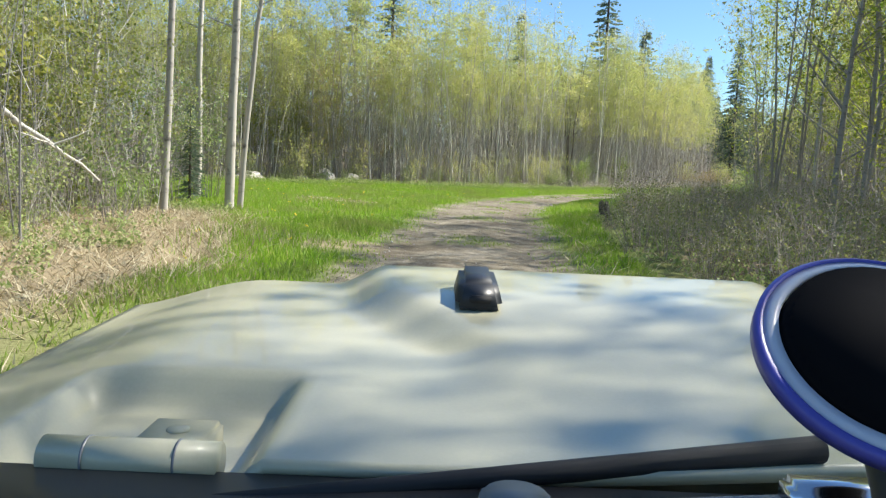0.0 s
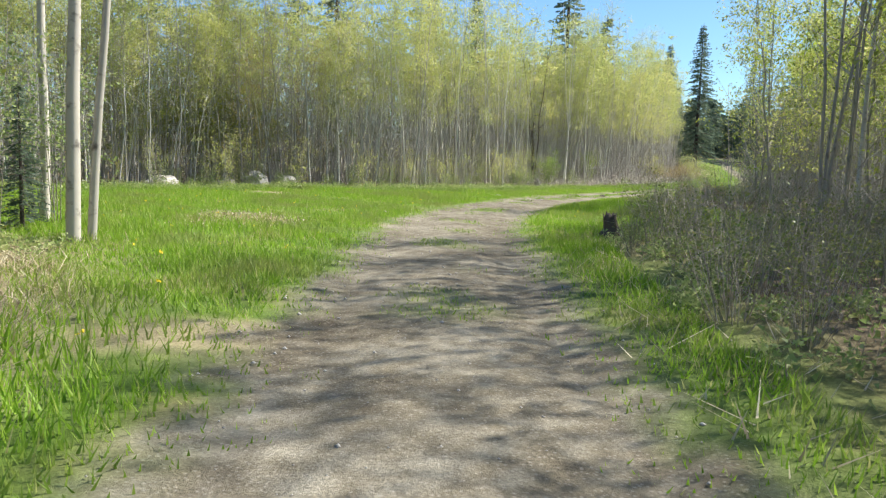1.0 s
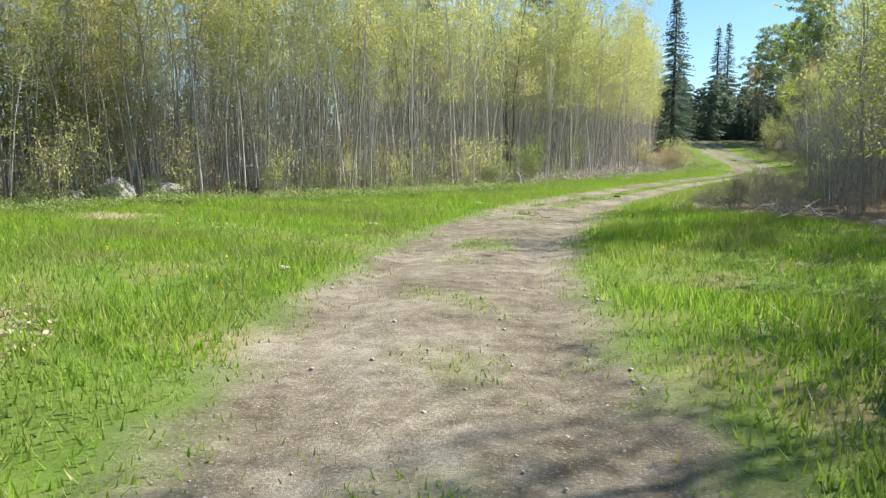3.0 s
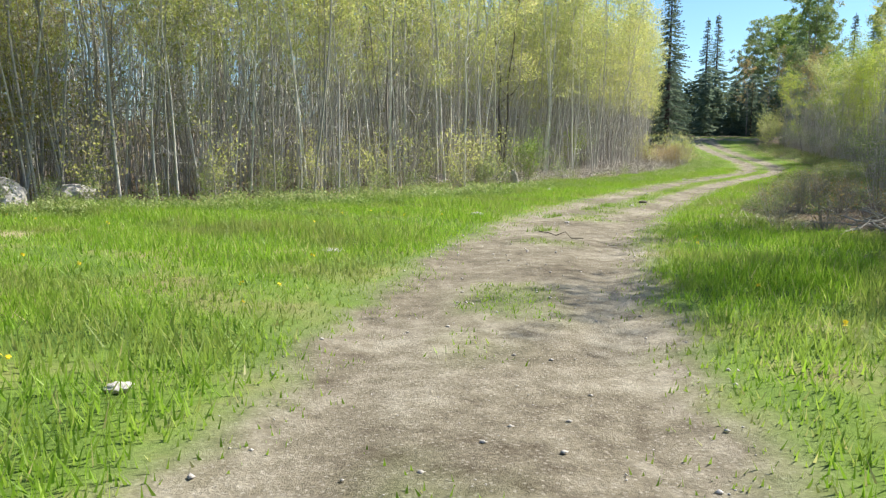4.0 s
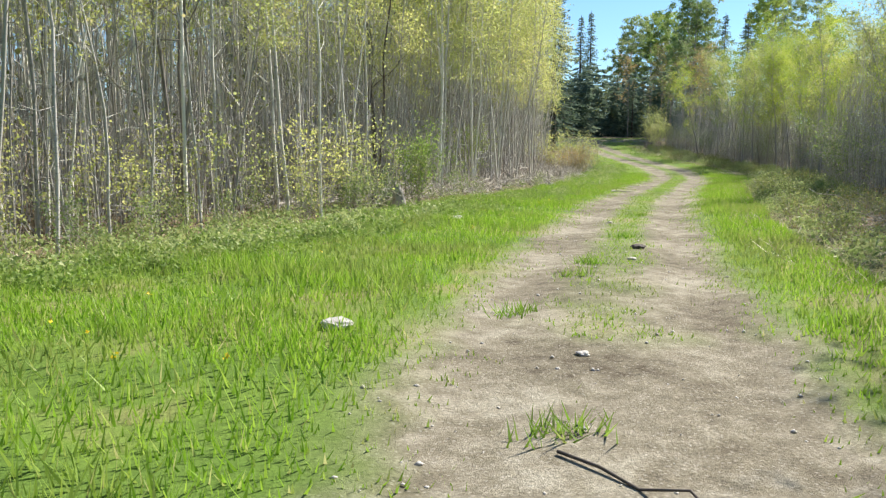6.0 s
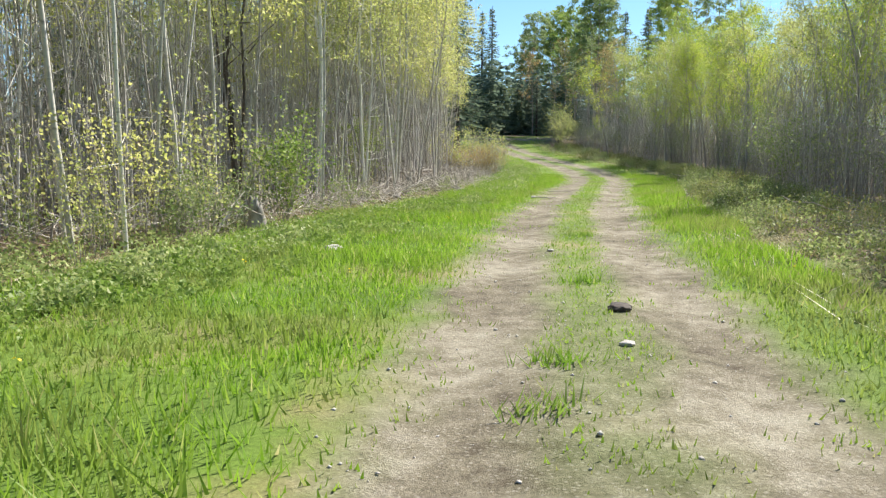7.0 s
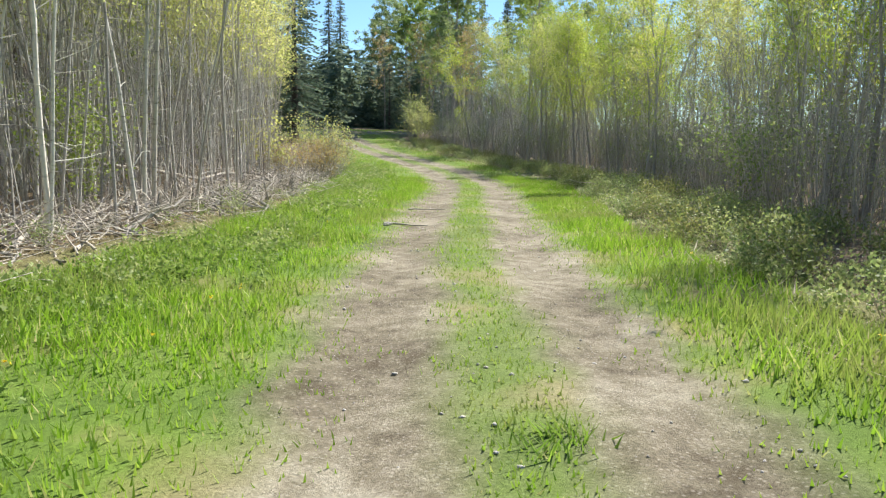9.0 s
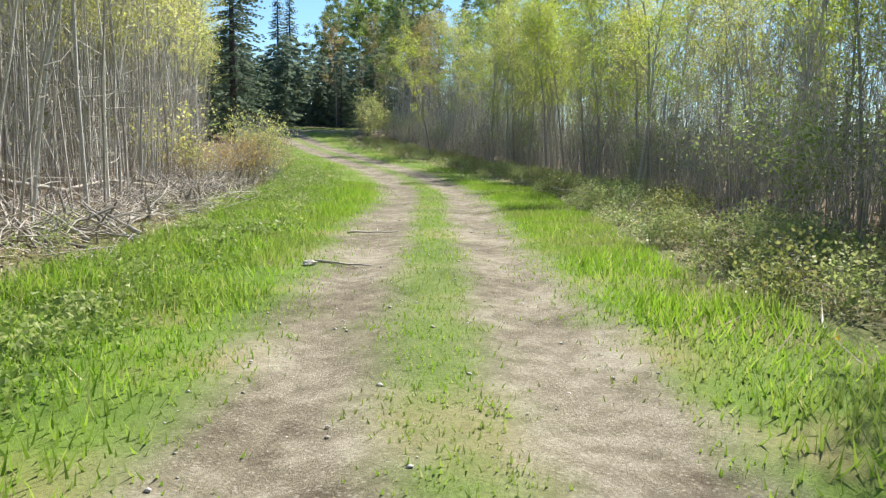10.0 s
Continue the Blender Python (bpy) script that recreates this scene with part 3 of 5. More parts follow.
for x, y, top in ((-1.6, 46.0, -0.5), (-0.8, 46.2, -0.6), (-1.2, 46.9, -0.3), (0.7, 48.4, 0.1), (1.4, 47.6, 0.2), (2.9, 49.4, 0.1), (3.8, 47.8, -0.2), (3.2, 46.5, 0.3), (5.3, 48.2, -0.7), (5.2, 49.2, -0.5), (7.0, 50.2, -0.2), (6.1, 51.6, -0.3), (8.0, 52.6, 0.2), (10.8, 54.4, 0.4), (12.6, 56.4, -0.1), (14.6, 59.0, 0.2)):
    pole_aspen(x, y, r.uniform(9.5, 12), r.uniform(0.030, 0.042), top, "tall white aspen pole with few low branches")
pole_aspen(11.0, 55.2, 11.5, 0.052, 0.35, "white aspen that splits into two stems", 0.36)


def stems(n, box, keep, r, h, rad, name, material, label):
    """Bare thin poles and dead twigs of a thicket, joined."""
    P = scatter(n, box, keep, r)
    z = height(P[:, 0], P[:, 1])
    parts = []
    for (x, y), zz in zip(P, z):
        hh = h * r.uniform(0.35, 1.1)
        dx, dy = r.normal(0, 0.07 * hh, 2)
        q = np.array([[x, y, zz - 0.1], [x + dx * 0.4, y + dy * 0.6, zz + hh * 0.5], [x + dx, y + dy, zz + hh]])
        parts.append(tube(q, np.array([1, 0.7, 0.3]) * rad * r.uniform(0.6, 1.5), 3))
        for _ in range(3):
            s_ = r.uniform(0.2, 0.95)
            o = q[0] + (q[2] - q[0]) * s_
            az = r.uniform(0, 2 * np.pi)
            e = o + np.array([np.cos(az), np.sin(az), r.uniform(0.1, 0.9)]) * r.uniform(0.3, 1.1)
            parts.append(tube(np.stack([o, e]), [rad * 0.35, rad * 0.12], 3))
    V, F = join(parts)
    return tagged(new(name, raw_mesh(name, V, F, material)), label, "thicket", "", "stuff")


def haze(n, box, keep, r, lo, hi, size, name, material, label):
    """Small leaves and buds between the stems, joined."""
    P = scatter(n, box, keep, r)
    z = height(P[:, 0], P[:, 1]) + r.uniform(lo, hi, len(P)) ** 1.0
    V, F = leaves(np.column_stack([P, z]), size, r)
    return tagged(new(name, raw_mesh(name, V, F, material)), label, "foliage", "", "stuff")


def slivers(n, box, keep, r, lo, hi, name, material, label, length=0.75, width=0.011):
    """Fine upright twigs past counting, each one thin three-cornered sliver, joined."""
    P = np.zeros((0, 2))
    while len(P) < n:
        Q = np.stack([r.uniform(box[0], box[2], 2 * n), r.uniform(box[1], box[3], 2 * n)], 1)
        P = np.vstack([P, Q[keep(Q)]])
    P = P[:n]
    base = np.column_stack([P, height(P[:, 0], P[:, 1]) + lo + (hi - lo) * r.random(n) ** 1.4])
    d = r.normal(0, 0.45, (n, 3)) + [0, 0, 0.9]
    d *= (length * r.uniform(0.3, 1.5, n) / np.linalg.norm(d, axis=1))[:, None]
    a = r.uniform(0, 2 * np.pi, n)
    side = np.column_stack([np.cos(a), np.sin(a), 0 * a]) * width * r.uniform(0.5, 1.3, (n, 1))
    V = np.stack([base - side / 2, base + side / 2, base + d], 1).reshape(-1, 3)
    return tagged(new(name, raw_mesh(name, V, np.arange(3 * n).reshape(-1, 3), material)), label, "thicket", "", "stuff")


slivers(60000, (-34, 30, 52, 112), beyond_left(2.0, 12, 32), r, 0, 6.5, "thicket_twigs", M_TWIG, "fine grey twigs of the young wood", 1.1, 0.020)
slivers(14000, (-22, 5, -3, 26), beyond_left(0.8, 11, 5, 25), r, 0, 5, "wood_twigs", M_TWIG, "fine grey twigs under the near trees", 0.8, 0.010)
slivers(5000, (2.6, 4, 14, 24), beyond_right(0.2, 8, 4, 23.5), r, 0, 1.5, "brush_twigs", M_TWIG_BROWN, "fine brown twigs of the brush", 0.5, 0.007)
slivers(46000, (12, 24, 72, 108), lambda P: beyond_right(3.4, 13, 24, 106)(P) & ((P[:, 1] > 36) | (P[:, 0] > 13.5)), r, 0, 5, "shaded_twigs", M_TWIG, "fine dark twigs of the shaded wood", 1.0, 0.019)

thin = [tree_arrays(r.uniform(8, 11.5), r.uniform(0.02, 0.04), r, 0.45, 6, 1.3, 250, 0.15, 0.4, 4, spray=0.55, cheap=True) for _ in range(8)]
deep = scatter(1250, (-50, 20, 62, 130), beyond_left(3.5, 24, 32), r)
stuff("thicket_stems", [a[0] for a in thin], deep, r, M_BARK_PALE, "grey stems of the dense young wood", "thicket")
stuff("thicket_leaves", [a[1] for a in thin], deep, r, M_LEAF_ASPEN, "yellow-green foliage of the dense young wood", "foliage")
stems(2300, (-34, 30, 52, 118), beyond_left(1.6, 13, 32), r, 7.0, 0.018, "thicket_poles", M_BARK_MID, "bare grey poles and dead twigs in the young wood")
haze(15000, (-30, 30, 50, 112), beyond_left(0.3, 4, 33), r, 3.5, 10, 0.07, "thicket_edge_leaves", M_LEAF_ASPEN, "pale opening leaves along the edge of the young wood")
slivers(30000, (-60, 40, 30, 120), beyond_left(9, 34, 36), r, 0, 7, "deep_twigs", M_TWIG, "grey twigs far back in the young wood", 1.8, 0.04)
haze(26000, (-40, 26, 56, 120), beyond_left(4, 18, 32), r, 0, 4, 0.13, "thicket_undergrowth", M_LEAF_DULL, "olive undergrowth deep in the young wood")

# near wood on the left of the start, with birches
mixed = [tree_arrays(r.uniform(10, 14), r.uniform(0.05, 0.09), r, 0.1, 34, 2.2, 4400, 0.085, 0.5, 6, spray=0.36, cheap=True) for _ in range(4)]
protos = [plant("deciduous_tree", w, c, M_BARK_MID, M_LEAF_OLIVE if i % 2 else M_LEAF_SHRUB) for i, (w, c) in enumerate(mixed)]
spots = scatter(66, (-24, 2, -3, 27), lambda P: beyond_left(1.2, 15, 4, 26)(P) & ((P[:, 1] > 15) | (P[:, 0] < -8)), r, 0.8)
place_all(protos, spots, r, "young broad-leaved tree with olive-green foliage", "tree", "wood beside the start of the track", 0.7, 1.05)
spots = scatter(27, (-17, 33, -2.5, 47), beyond_left(0.8, 7, 33, 46), r, 0.8)
mixed2 = [tree_arrays(r.uniform(8, 11), r.uniform(0.028, 0.045), r, 0.08, 32, 1.8, 2000, 0.075, 0.5, 5, spray=0.34, cheap=True) for _ in range(3)]
protos = [plant("deciduous_tree", w, c, M_BARK_GREY, (M_LEAF_OLIVE, M_LEAF_ASPEN, M_LEAF_RUST)[i]) for i, (w, c) in enumerate(mixed2)]
place_all(protos, spots, r, "bushy young tree leafed down to the grass", "tree", "bushy trees behind the boulders", 0.6, 1.05)
stems(300, (-24, 4, -3, 26), beyond_left(1.6, 12, 9, 25), r, 5.5, 0.016, "saplings", M_BARK_MID, "bare grey saplings under the taller trees")
haze(20000, (-26, 4, -3, 28), beyond_left(2.5, 15, 6, 27), r, 0, 6.5, 0.12, "wood_undergrowth", M_LEAF_OLIVE, "green undergrowth beneath the near trees")


haze(22000, (-24, 4, -3, 27), beyond_left(1.6, 12, 9, 26), r, 1.4, 7, 0.085, "wood_leaves", M_LEAF_OLIVE, "olive-green leaves between the near trees")


def birch(x, y, h, rad, lean_x, lean_y, limbs, label):
    u = np.linspace(0, 1, 12)
    path = np.stack([lean_x * u ** 1.2, lean_y * u, h * u - 0.15 * (u == 0)], 1)
    path[:, :2] += np.cumsum(rng.normal(0, 0.045, (12, 2)), axis=0) * u[:, None] ** 0.5
    wood = [tube(path, rad * (1.12 - 0.8 * u), 9)]
    pts = []
    for _ in range(limbs):
        s = rng.uniform(0.3, 0.97)
        o = np.array([np.interp(s, u, path[:, c]) for c in range(3)])
        az, ln = rng.uniform(0, 2 * np.pi), rng.uniform(0.7, 1.7)
        q = np.stack([o, o + np.array([np.cos(az), np.sin(az), 0.35]) * ln * 0.5, o + np.array([np.cos(az), np.sin(az), 0.6]) * ln])
        wood.append(tube(q, [rad * 0.25, rad * 0.15, 0.004], 4))
        pts.append(q)
    pts = np.array(pts)
    k = rng.integers(0, limbs, 500)
    w = rng.uniform(0.4, 1.1, (500, 1))
    P = pts[k, 0] + (pts[k, 2] - pts[k, 0]) * w + rng.normal(0, 0.22, (500, 3))
    P = P[P[:, 2] > 0.45 * h]
    ob = plant("birch", join(wood), leaves(P, 0.07, rng), M_BARK_OLD, M_LEAF_ASPEN)
    ob.matrix_basis = spin(x, y, 0)
    return tagged(ob, label, "tree", "birches at the wood's corner")


birch(-4.86, 17.66, 12.5, 0.10, 0.45, 0.2, 12, "grey-white birch with dark knots at the grass edge")
birch(-4.68, 17.9, 11.5, 0.065, 0.95, 0.3, 14, "leaning slim birch stem beside a thicker one")
birch(-5.55, 15.4, 12, 0.075, 0.2, 0.2, 10, "pale slender birch among brush")
birch(-6.4, 20.2, 12, 0.08, 0.3, 0.1, 10, "pale birch set back in the wood")
birch(-7.6, 16.5, 11, 0.055, 0.9, 0.1, 10, "thin crooked birch in the wood")

def forked(x, y, h, n, label):
    """A dark clump of stems that lean apart from one foot."""
    wood, pts = [], []
    for k in range(n):
        az = 2 * np.pi * k / n + rng.uniform(-0.4, 0.4)
        u = np.linspace(0, 1, 8)
        out = rng.uniform(0.6, 1.8)
        q = np.stack([np.cos(az) * out * u ** 1.3, np.sin(az) * out * u ** 1.3, h * rng.uniform(0.8, 1.1) * u - 0.1 * (u == 0)], 1) + rng.normal(0, 0.04, (8, 3))
        wood.append(tube(q, 0.042 * (1.05 - 0.85 * u), 6))
        for _ in range(9):
            s_ = rng.uniform(0.35, 0.95)
            o = q[0] + (q[-1] - q[0]) * s_
            e = o + rng.normal(0, 0.55, 3) + [0, 0, 0.6]
            wood.append(tube(np.stack([o, (o + e) / 2 + rng.normal(0, 0.05, 3), e]), [0.018, 0.012, 0.004], 3))
            pts.append((o, e))
    pts = np.array(pts)
    k = rng.integers(0, len(pts), 900)
    P = pts[k, 0] + (pts[k, 1] - pts[k, 0]) * rng.uniform(0.4, 1.1, (900, 1)) + rng.normal(0, 0.2, (900, 3))
    ob = plant("forked_tree", join(wood), leaves(P[P[:, 2] > 0.45 * h], 0.07, rng), M_BARK_DARK if n > 3 else M_BARK_GREY, M_LEAF_ASPEN)
    ob.matrix_basis = spin(x, y, rng.uniform(0, 360))
    return tagged(ob, label, "tree", "forked trees in the thicket")


forked(8.9, 55.2, 9.5, 4, "dark forked tree with leaning stems in the thicket")
forked(3.2, 47.2, 9.0, 3, "grey forked tree among pale aspens")
forked(19.0, 68.5, 9.0, 3, "grey forked tree among pale aspens")
forked(9.4, 21.8, 12.0, 3, "grey-brown forked tree rising from green brush")
forked(10.5, 22.9, 12.0, 2, "grey-brown forked tree rising from green brush")
forked(-8.5, 42.5, 10.0, 3, "dark forked tree behind the boulders")

# right of the start: brush and trees that shade the track
greens = [tree_arrays(r.uniform(10, 13), r.uniform(0.04, 0.07), r, 0.08, 36, 2.2, 3300, 0.09, 0.5, 6, spray=0.42, cheap=True) for _ in range(5)]
protos = [plant("deciduous_tree", w, c, M_BARK_MID, M_LEAF_GREEN if i % 2 else M_LEAF_ASPEN) for i, (w, c) in enumerate(greens)]


def near_right(P):
    return beyond_right(2.5, 16, -5, 40)(P) & ((P[:, 1] > 27) | (P[:, 0] > 7.0 + 0.15 * P[:, 1])) & ((P[:, 1] < 35) | (P[:, 0] > 17))


spots = scatter(66, (6, -5, 34, 40), near_right, r, 0.9)
spots = spots[~((spots[:, 1] > 22) & (spots[:, 0] < 16))]
place_all(protos, spots, r, "leafy young tree with grey bark and fresh green leaves", "tree", "wood on the shaded side of the track", 0.72, 1.1)
small = [tree_arrays(r.uniform(7.8, 9), r.uniform(0.04, 0.055), r, 0.08, 34, 2.0, 3000, 0.09, 0.4, 6, spray=0.4, cheap=True) for _ in range(3)]
protos = [plant("deciduous_tree", w, c, M_BARK_GREY, M_LEAF_GREEN if i % 2 else M_LEAF_ASPEN) for i, (w, c) in enumerate(small)]
place_all(protos, [(12.9, 31), (13.4, 33), (13.4, 29.3), (14.2, 35), (14.8, 31), (14.4, 28), (15, 33.5), (16, 30), (15.5, 36.5), (16.5, 33), (14.2, 26.6), (17.5, 35), (18, 31), (16.8, 28.2)], r, "medium-sized leafy tree behind the grassy bay", "tree", "trees behind the grassy bay", 0.88, 1.06)
protos = [plant("deciduous_tree", *greens[k], M_BARK_MID, lm) for k, lm in ((0, M_LEAF_OLIVE), (2, M_LEAF_GREEN), (3, M_LEAF_OLIVE))]
place_all(protos, [(6.4, 2.9), (8.3, 4.6), (10.6, 4.9), (8.9, 2.4), (6.9, 4.4), (8.4, 16.5), (9.4, 17.3), (10.4, 16.7), (11.6, 17.8), (10.9, 20.2), (12.3, 21.6), (11.7, 24.2), (12.6, 20.6), (14.5, 26), (15.5, 24.5), (13.6, 23.3), (13.2, 19.4)], r, "leafy tree that shades the start of the track", "tree", "wood on the shaded side of the track", 0.95, 1.05, 1.0)
willow = [tree_arrays(r.uniform(8, 10.5), r.uniform(0.045, 0.075), r, 0.27, 34, 1.9, 4600, 0.075, 0.5, 6, spray=0.22, cheap=True, bare=20, clump=34) for _ in range(6)]
protos = [plant("deciduous_tree", w, c, M_BARK_MID, M_LEAF_GREEN if i % 3 else M_LEAF_ASPEN) for i, (w, c) in enumerate(willow)]
spots = scatter(88, (14, 38, 64, 106), lambda P: beyond_right(2.6, 9.5, 40, 89)(P) & ((P[:, 1] > 63) | beyond_right(4.8, 11, 40, 64)(P)), r, 0.7)
place_all(protos, spots, r, "slim young tree with glowing yellow-green leaves", "tree", "young trees behind the shrub verge", 0.75, 1.05)
tall_shrubs = scatter(90, (14, 38, 56, 100), beyond_right(3.2, 6.5, 40, 100), r, 0.5)
deep_r = scatter(520, (8, 8, 84, 118), beyond_right(8, 30, 8, 110), r)
stuff("shaded_wood_stems", [a[0] for a in thin], deep_r, r, M_BARK_MID, "dark stems deep in the shaded wood", "thicket")
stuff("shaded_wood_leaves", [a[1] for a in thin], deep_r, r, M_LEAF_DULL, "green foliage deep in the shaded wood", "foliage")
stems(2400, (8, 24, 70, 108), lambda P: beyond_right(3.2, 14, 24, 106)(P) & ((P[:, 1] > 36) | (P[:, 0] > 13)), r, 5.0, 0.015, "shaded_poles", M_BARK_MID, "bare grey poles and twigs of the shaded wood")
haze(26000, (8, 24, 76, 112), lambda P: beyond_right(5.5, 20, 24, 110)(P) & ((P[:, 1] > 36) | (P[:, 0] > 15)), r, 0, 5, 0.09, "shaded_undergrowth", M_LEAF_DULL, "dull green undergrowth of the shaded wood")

haze(11000, (8, 12, 22, 28), lambda P: beyond_right(2.5, 13, 13, 28)(P) & (P[:, 0] > 8.2) & (P[:, 0] > 2.0 + 0.44 * P[:, 1]), r, 0.8, 9, 0.085, "shade_leaves", M_LEAF_OLIVE, "olive-green leaves of the trees that shade the track")

# ---- shrubs ----
def grow(name, n_proto, spots, wood_mat, lm, label, group, smin=0.7, smax=1.2, **kw):
    arrs = [shrub_arrays(r=r, **kw) for _ in range(n_proto)]
    pr = [plant(name, w, c, wood_mat, lm, ("branchwork", "foliage")) for w, c in arrs]
    place_all(pr, spots, r, label, "shrub", group, smin, smax, 3)


brush_spots = scatter(120, (2.5, 6, 13, 24), lambda P: beyond_right(0.2, 7, 6, 23)(P), r, 0.35)
grow("bare_shrub", 5, brush_spots, M_TWIG_BROWN, M_LEAF_DULL, "tangled brown brush with small green leaves", "brush beside the track", 0.5, 0.95, h=1.35, spread=0.75, stems=26, leaf_n=460, leaf=0.04, low=0.08, thick=0.006)
grow("bare_shrub", 3, np.array([[10.2, 34.2], [10.9, 33.2], [10.4, 36.2], [12, 32.4], [11.9, 34.6], [12.8, 38.6], [12.2, 36.7], [13.6, 40.6], [13.9, 37.6], [15.4, 42.2], [14.6, 39.4], [16.6, 44.3]]), M_BARK_GREY, M_LEAF_RUST, "low reddish-brown brush of dead stalks", "brush beside the track", 0.7, 1.1, h=1.0, spread=0.8, stems=34, leaf_n=160, leaf=0.04, thick=0.005)
grow("bare_shrub", 4, tall_shrubs, M_TWIG, M_LEAF_SHRUB, "tall twiggy grey shrub in the shade of the trees", "understorey of the shaded wood", 0.7, 1.3, h=2.4, spread=0.9, stems=22, leaf_n=420, leaf=0.06, low=0.1, thick=0.008)
low_spots = scatter(125, (12, 38, 52, 102), beyond_right(0.1, 2.8, 40, 100), r, 0.4)
near_low = low_spots[:, 1] < 47
grow("low_shrub", 4, low_spots[near_low], M_TWIG_BROWN, M_LEAF_DULL, "shin-high brown brush with dull olive leaves", "low shrubs along the verge", 0.7, 1.2, h=0.45, spread=0.6, stems=30, leaf_n=340, leaf=0.045, low=0.05, thick=0.004)
grow("leafy_shrub", 1, np.array([[27.4, 55.2]]), M_BARK_GREY, M_LEAF_WEED, "pale green willow bush before the dark wood", "understorey of the shaded wood", 1.0, 1.1, h=2.6, spread=0.9, stems=18, leaf_n=1500, leaf=0.06, low=0.25, thick=0.008)
grow("dead_stalks", 2, np.array([[12.5, 38.6], [13.0, 39.3], [13.5, 38.4], [14.3, 40.6]]), M_TWIG_BROWN, M_LEAF_RUST, "clump of reddish dead stalks among brown brush", "brush beside the track", 0.8, 1.1, h=1.25, spread=0.4, stems=26, leaf_n=60, leaf=0.04, low=0.3, thick=0.006)
far_low_spots = low_spots[~near_low]
grow("low_shrub", 4, far_low_spots[::2], M_TWIG_BROWN, M_LEAF_DULL, "knee-high dark olive leafy shrub", "low shrubs along the verge", 0.7, 1.3, h=0.5, spread=0.6, stems=18, leaf_n=760, leaf=0.042, low=0.2, thick=0.004)
grow("low_shrub", 4, far_low_spots[1::2], M_BARK_GREY, M_LEAF_SHRUB, "knee-high grey-green leafy shrub", "low shrubs along the verge", 0.6, 1.2, h=0.55, spread=0.5, stems=18, leaf_n=640, leaf=0.042, low=0.35, thick=0.004)
edge_spots = scatter(44, (-10, 36, 34, 96), lambda P: beyond_left(0.1, 2.5, 36, 96)(P) & ((P[:, 1] < 52) | (r.random(len(P)) < 0.15)), r, 0.6)
grow("leafy_shrub", 5, edge_spots, M_BARK_GREY, M_LEAF_SHRUB, "small leafy yellow-green bush at the wood's edge", "bushes at the aspen edge", 0.5, 1.2, h=1.0, spread=0.5, stems=14, leaf_n=560, leaf=0.045, low=0.2, thick=0.005)
grow("leafy_shrub", 2, np.array([[9.1, 51.8], [13.6, 59.2]]), M_BARK_GREY, M_LEAF_WEED, "bushy yellow-green shrub beside a broken stump", "bushes at the aspen edge", 0.9, 1.2, h=2.0, spread=0.75, stems=20, leaf_n=2400, leaf=0.052, low=0.2, thick=0.008)
bushy = scatter(26, (-12, 36, 10, 56), beyond_left(0.2, 2.2, 36, 55), r, 0.8)
grow("leafy_shrub", 4, bushy, M_BARK_GREY, M_LEAF_ASPEN, "slender bush with sparse yellow-green leaves", "bushes at the aspen edge", 0.6, 1.2, h=2.3, spread=0.6, stems=9, leaf_n=520, leaf=0.055, low=0.15, thick=0.006)
grow("leafy_shrub", 3, np.array([[-6.3, 18.2], [-7.2, 19.4], [-5.9, 19.6], [-7.9, 17.6], [-6.8, 21.0], [-8.8, 19.0], [-7.4, 15.2], [-8.6, 14.0]]), M_BARK_GREY, M_LEAF_SHRUB, "tall green bush between the birch stems", "brush under the birches", 0.8, 1.2, h=3.8, spread=0.9, stems=12, leaf_n=1500, leaf=0.06, low=0.12, thick=0.010)
grow("leafy_shrub", 4, scatter(20, (-15, 12, -6, 26), beyond_left(1.8, 8, 13, 25), r, 0.9), M_BARK_GREY, M_LEAF_OLIVE, "tall olive-green bush in the near wood", "brush under the birches", 0.8, 1.25, h=4.6, spread=1.1, stems=12, leaf_n=2200, leaf=0.075, low=0.15, thick=0.011)
grow("leafy_shrub", 3, np.array([[-9.2, 41.4], [-8.3, 42.5], [-7.5, 43.1], [-10.5, 41.0], [-6.6, 43.4], [-11.6, 40.4]]), M_BARK_GREY, M_LEAF_OLIVE, "tall olive-green bush leafed down to the boulders", "bushes behind the boulders", 0.85, 1.2, h=5.2, spread=1.3, stems=14, leaf_n=2600, leaf=0.085, low=0.06, thick=0.012)
rust_spots = scatter(26, (20, 64, 36, 92), beyond_left(0.0, 2.4, 68, 82, False), r, 0.4)
grow("rusty_shrub", 3, rust_spots[:19], M_TWIG, M_LEAF_RUST, "orange-brown budding shrub at the bend", "budding shrubs at the bend", 0.7, 1.2, h=1.4, spread=0.8, stems=26, leaf_n=420, leaf=0.06, low=0.2, thick=0.007)
grow("leafy_shrub", 3, rust_spots[19:], M_TWIG, M_LEAF_ASPEN, "yellow-green bush among orange-brown shrubs", "budding shrubs at the bend", 0.7, 1.2, h=2.3, spread=0.8, stems=20, leaf_n=520, leaf=0.075, low=0.3, thick=0.009)
corner_spots = np.vstack([scatter(26, (-11, 9, -4, 22), beyond_left(1.3, 4.5, 9, 21), r, 0.5)])
grow("leafy_shrub", 3, corner_spots, M_BARK_GREY, M_LEAF_SHRUB, "olive-green brush at the foot of the birches", "brush under the birches", 0.6, 1.2, h=1.8, spread=0.6, stems=18, leaf_n=380, leaf=0.06, low=0.2, thick=0.006)
def sprig(r):
    """A knee-high clump of loose leaves."""
    P = r.normal(0, 0.13, (105, 3)) * [1, 1, 0.6] + [0, 0, 0.13]
    return scales(np.column_stack([P[:, :2], np.abs(P[:, 2])]), 0.06, r)


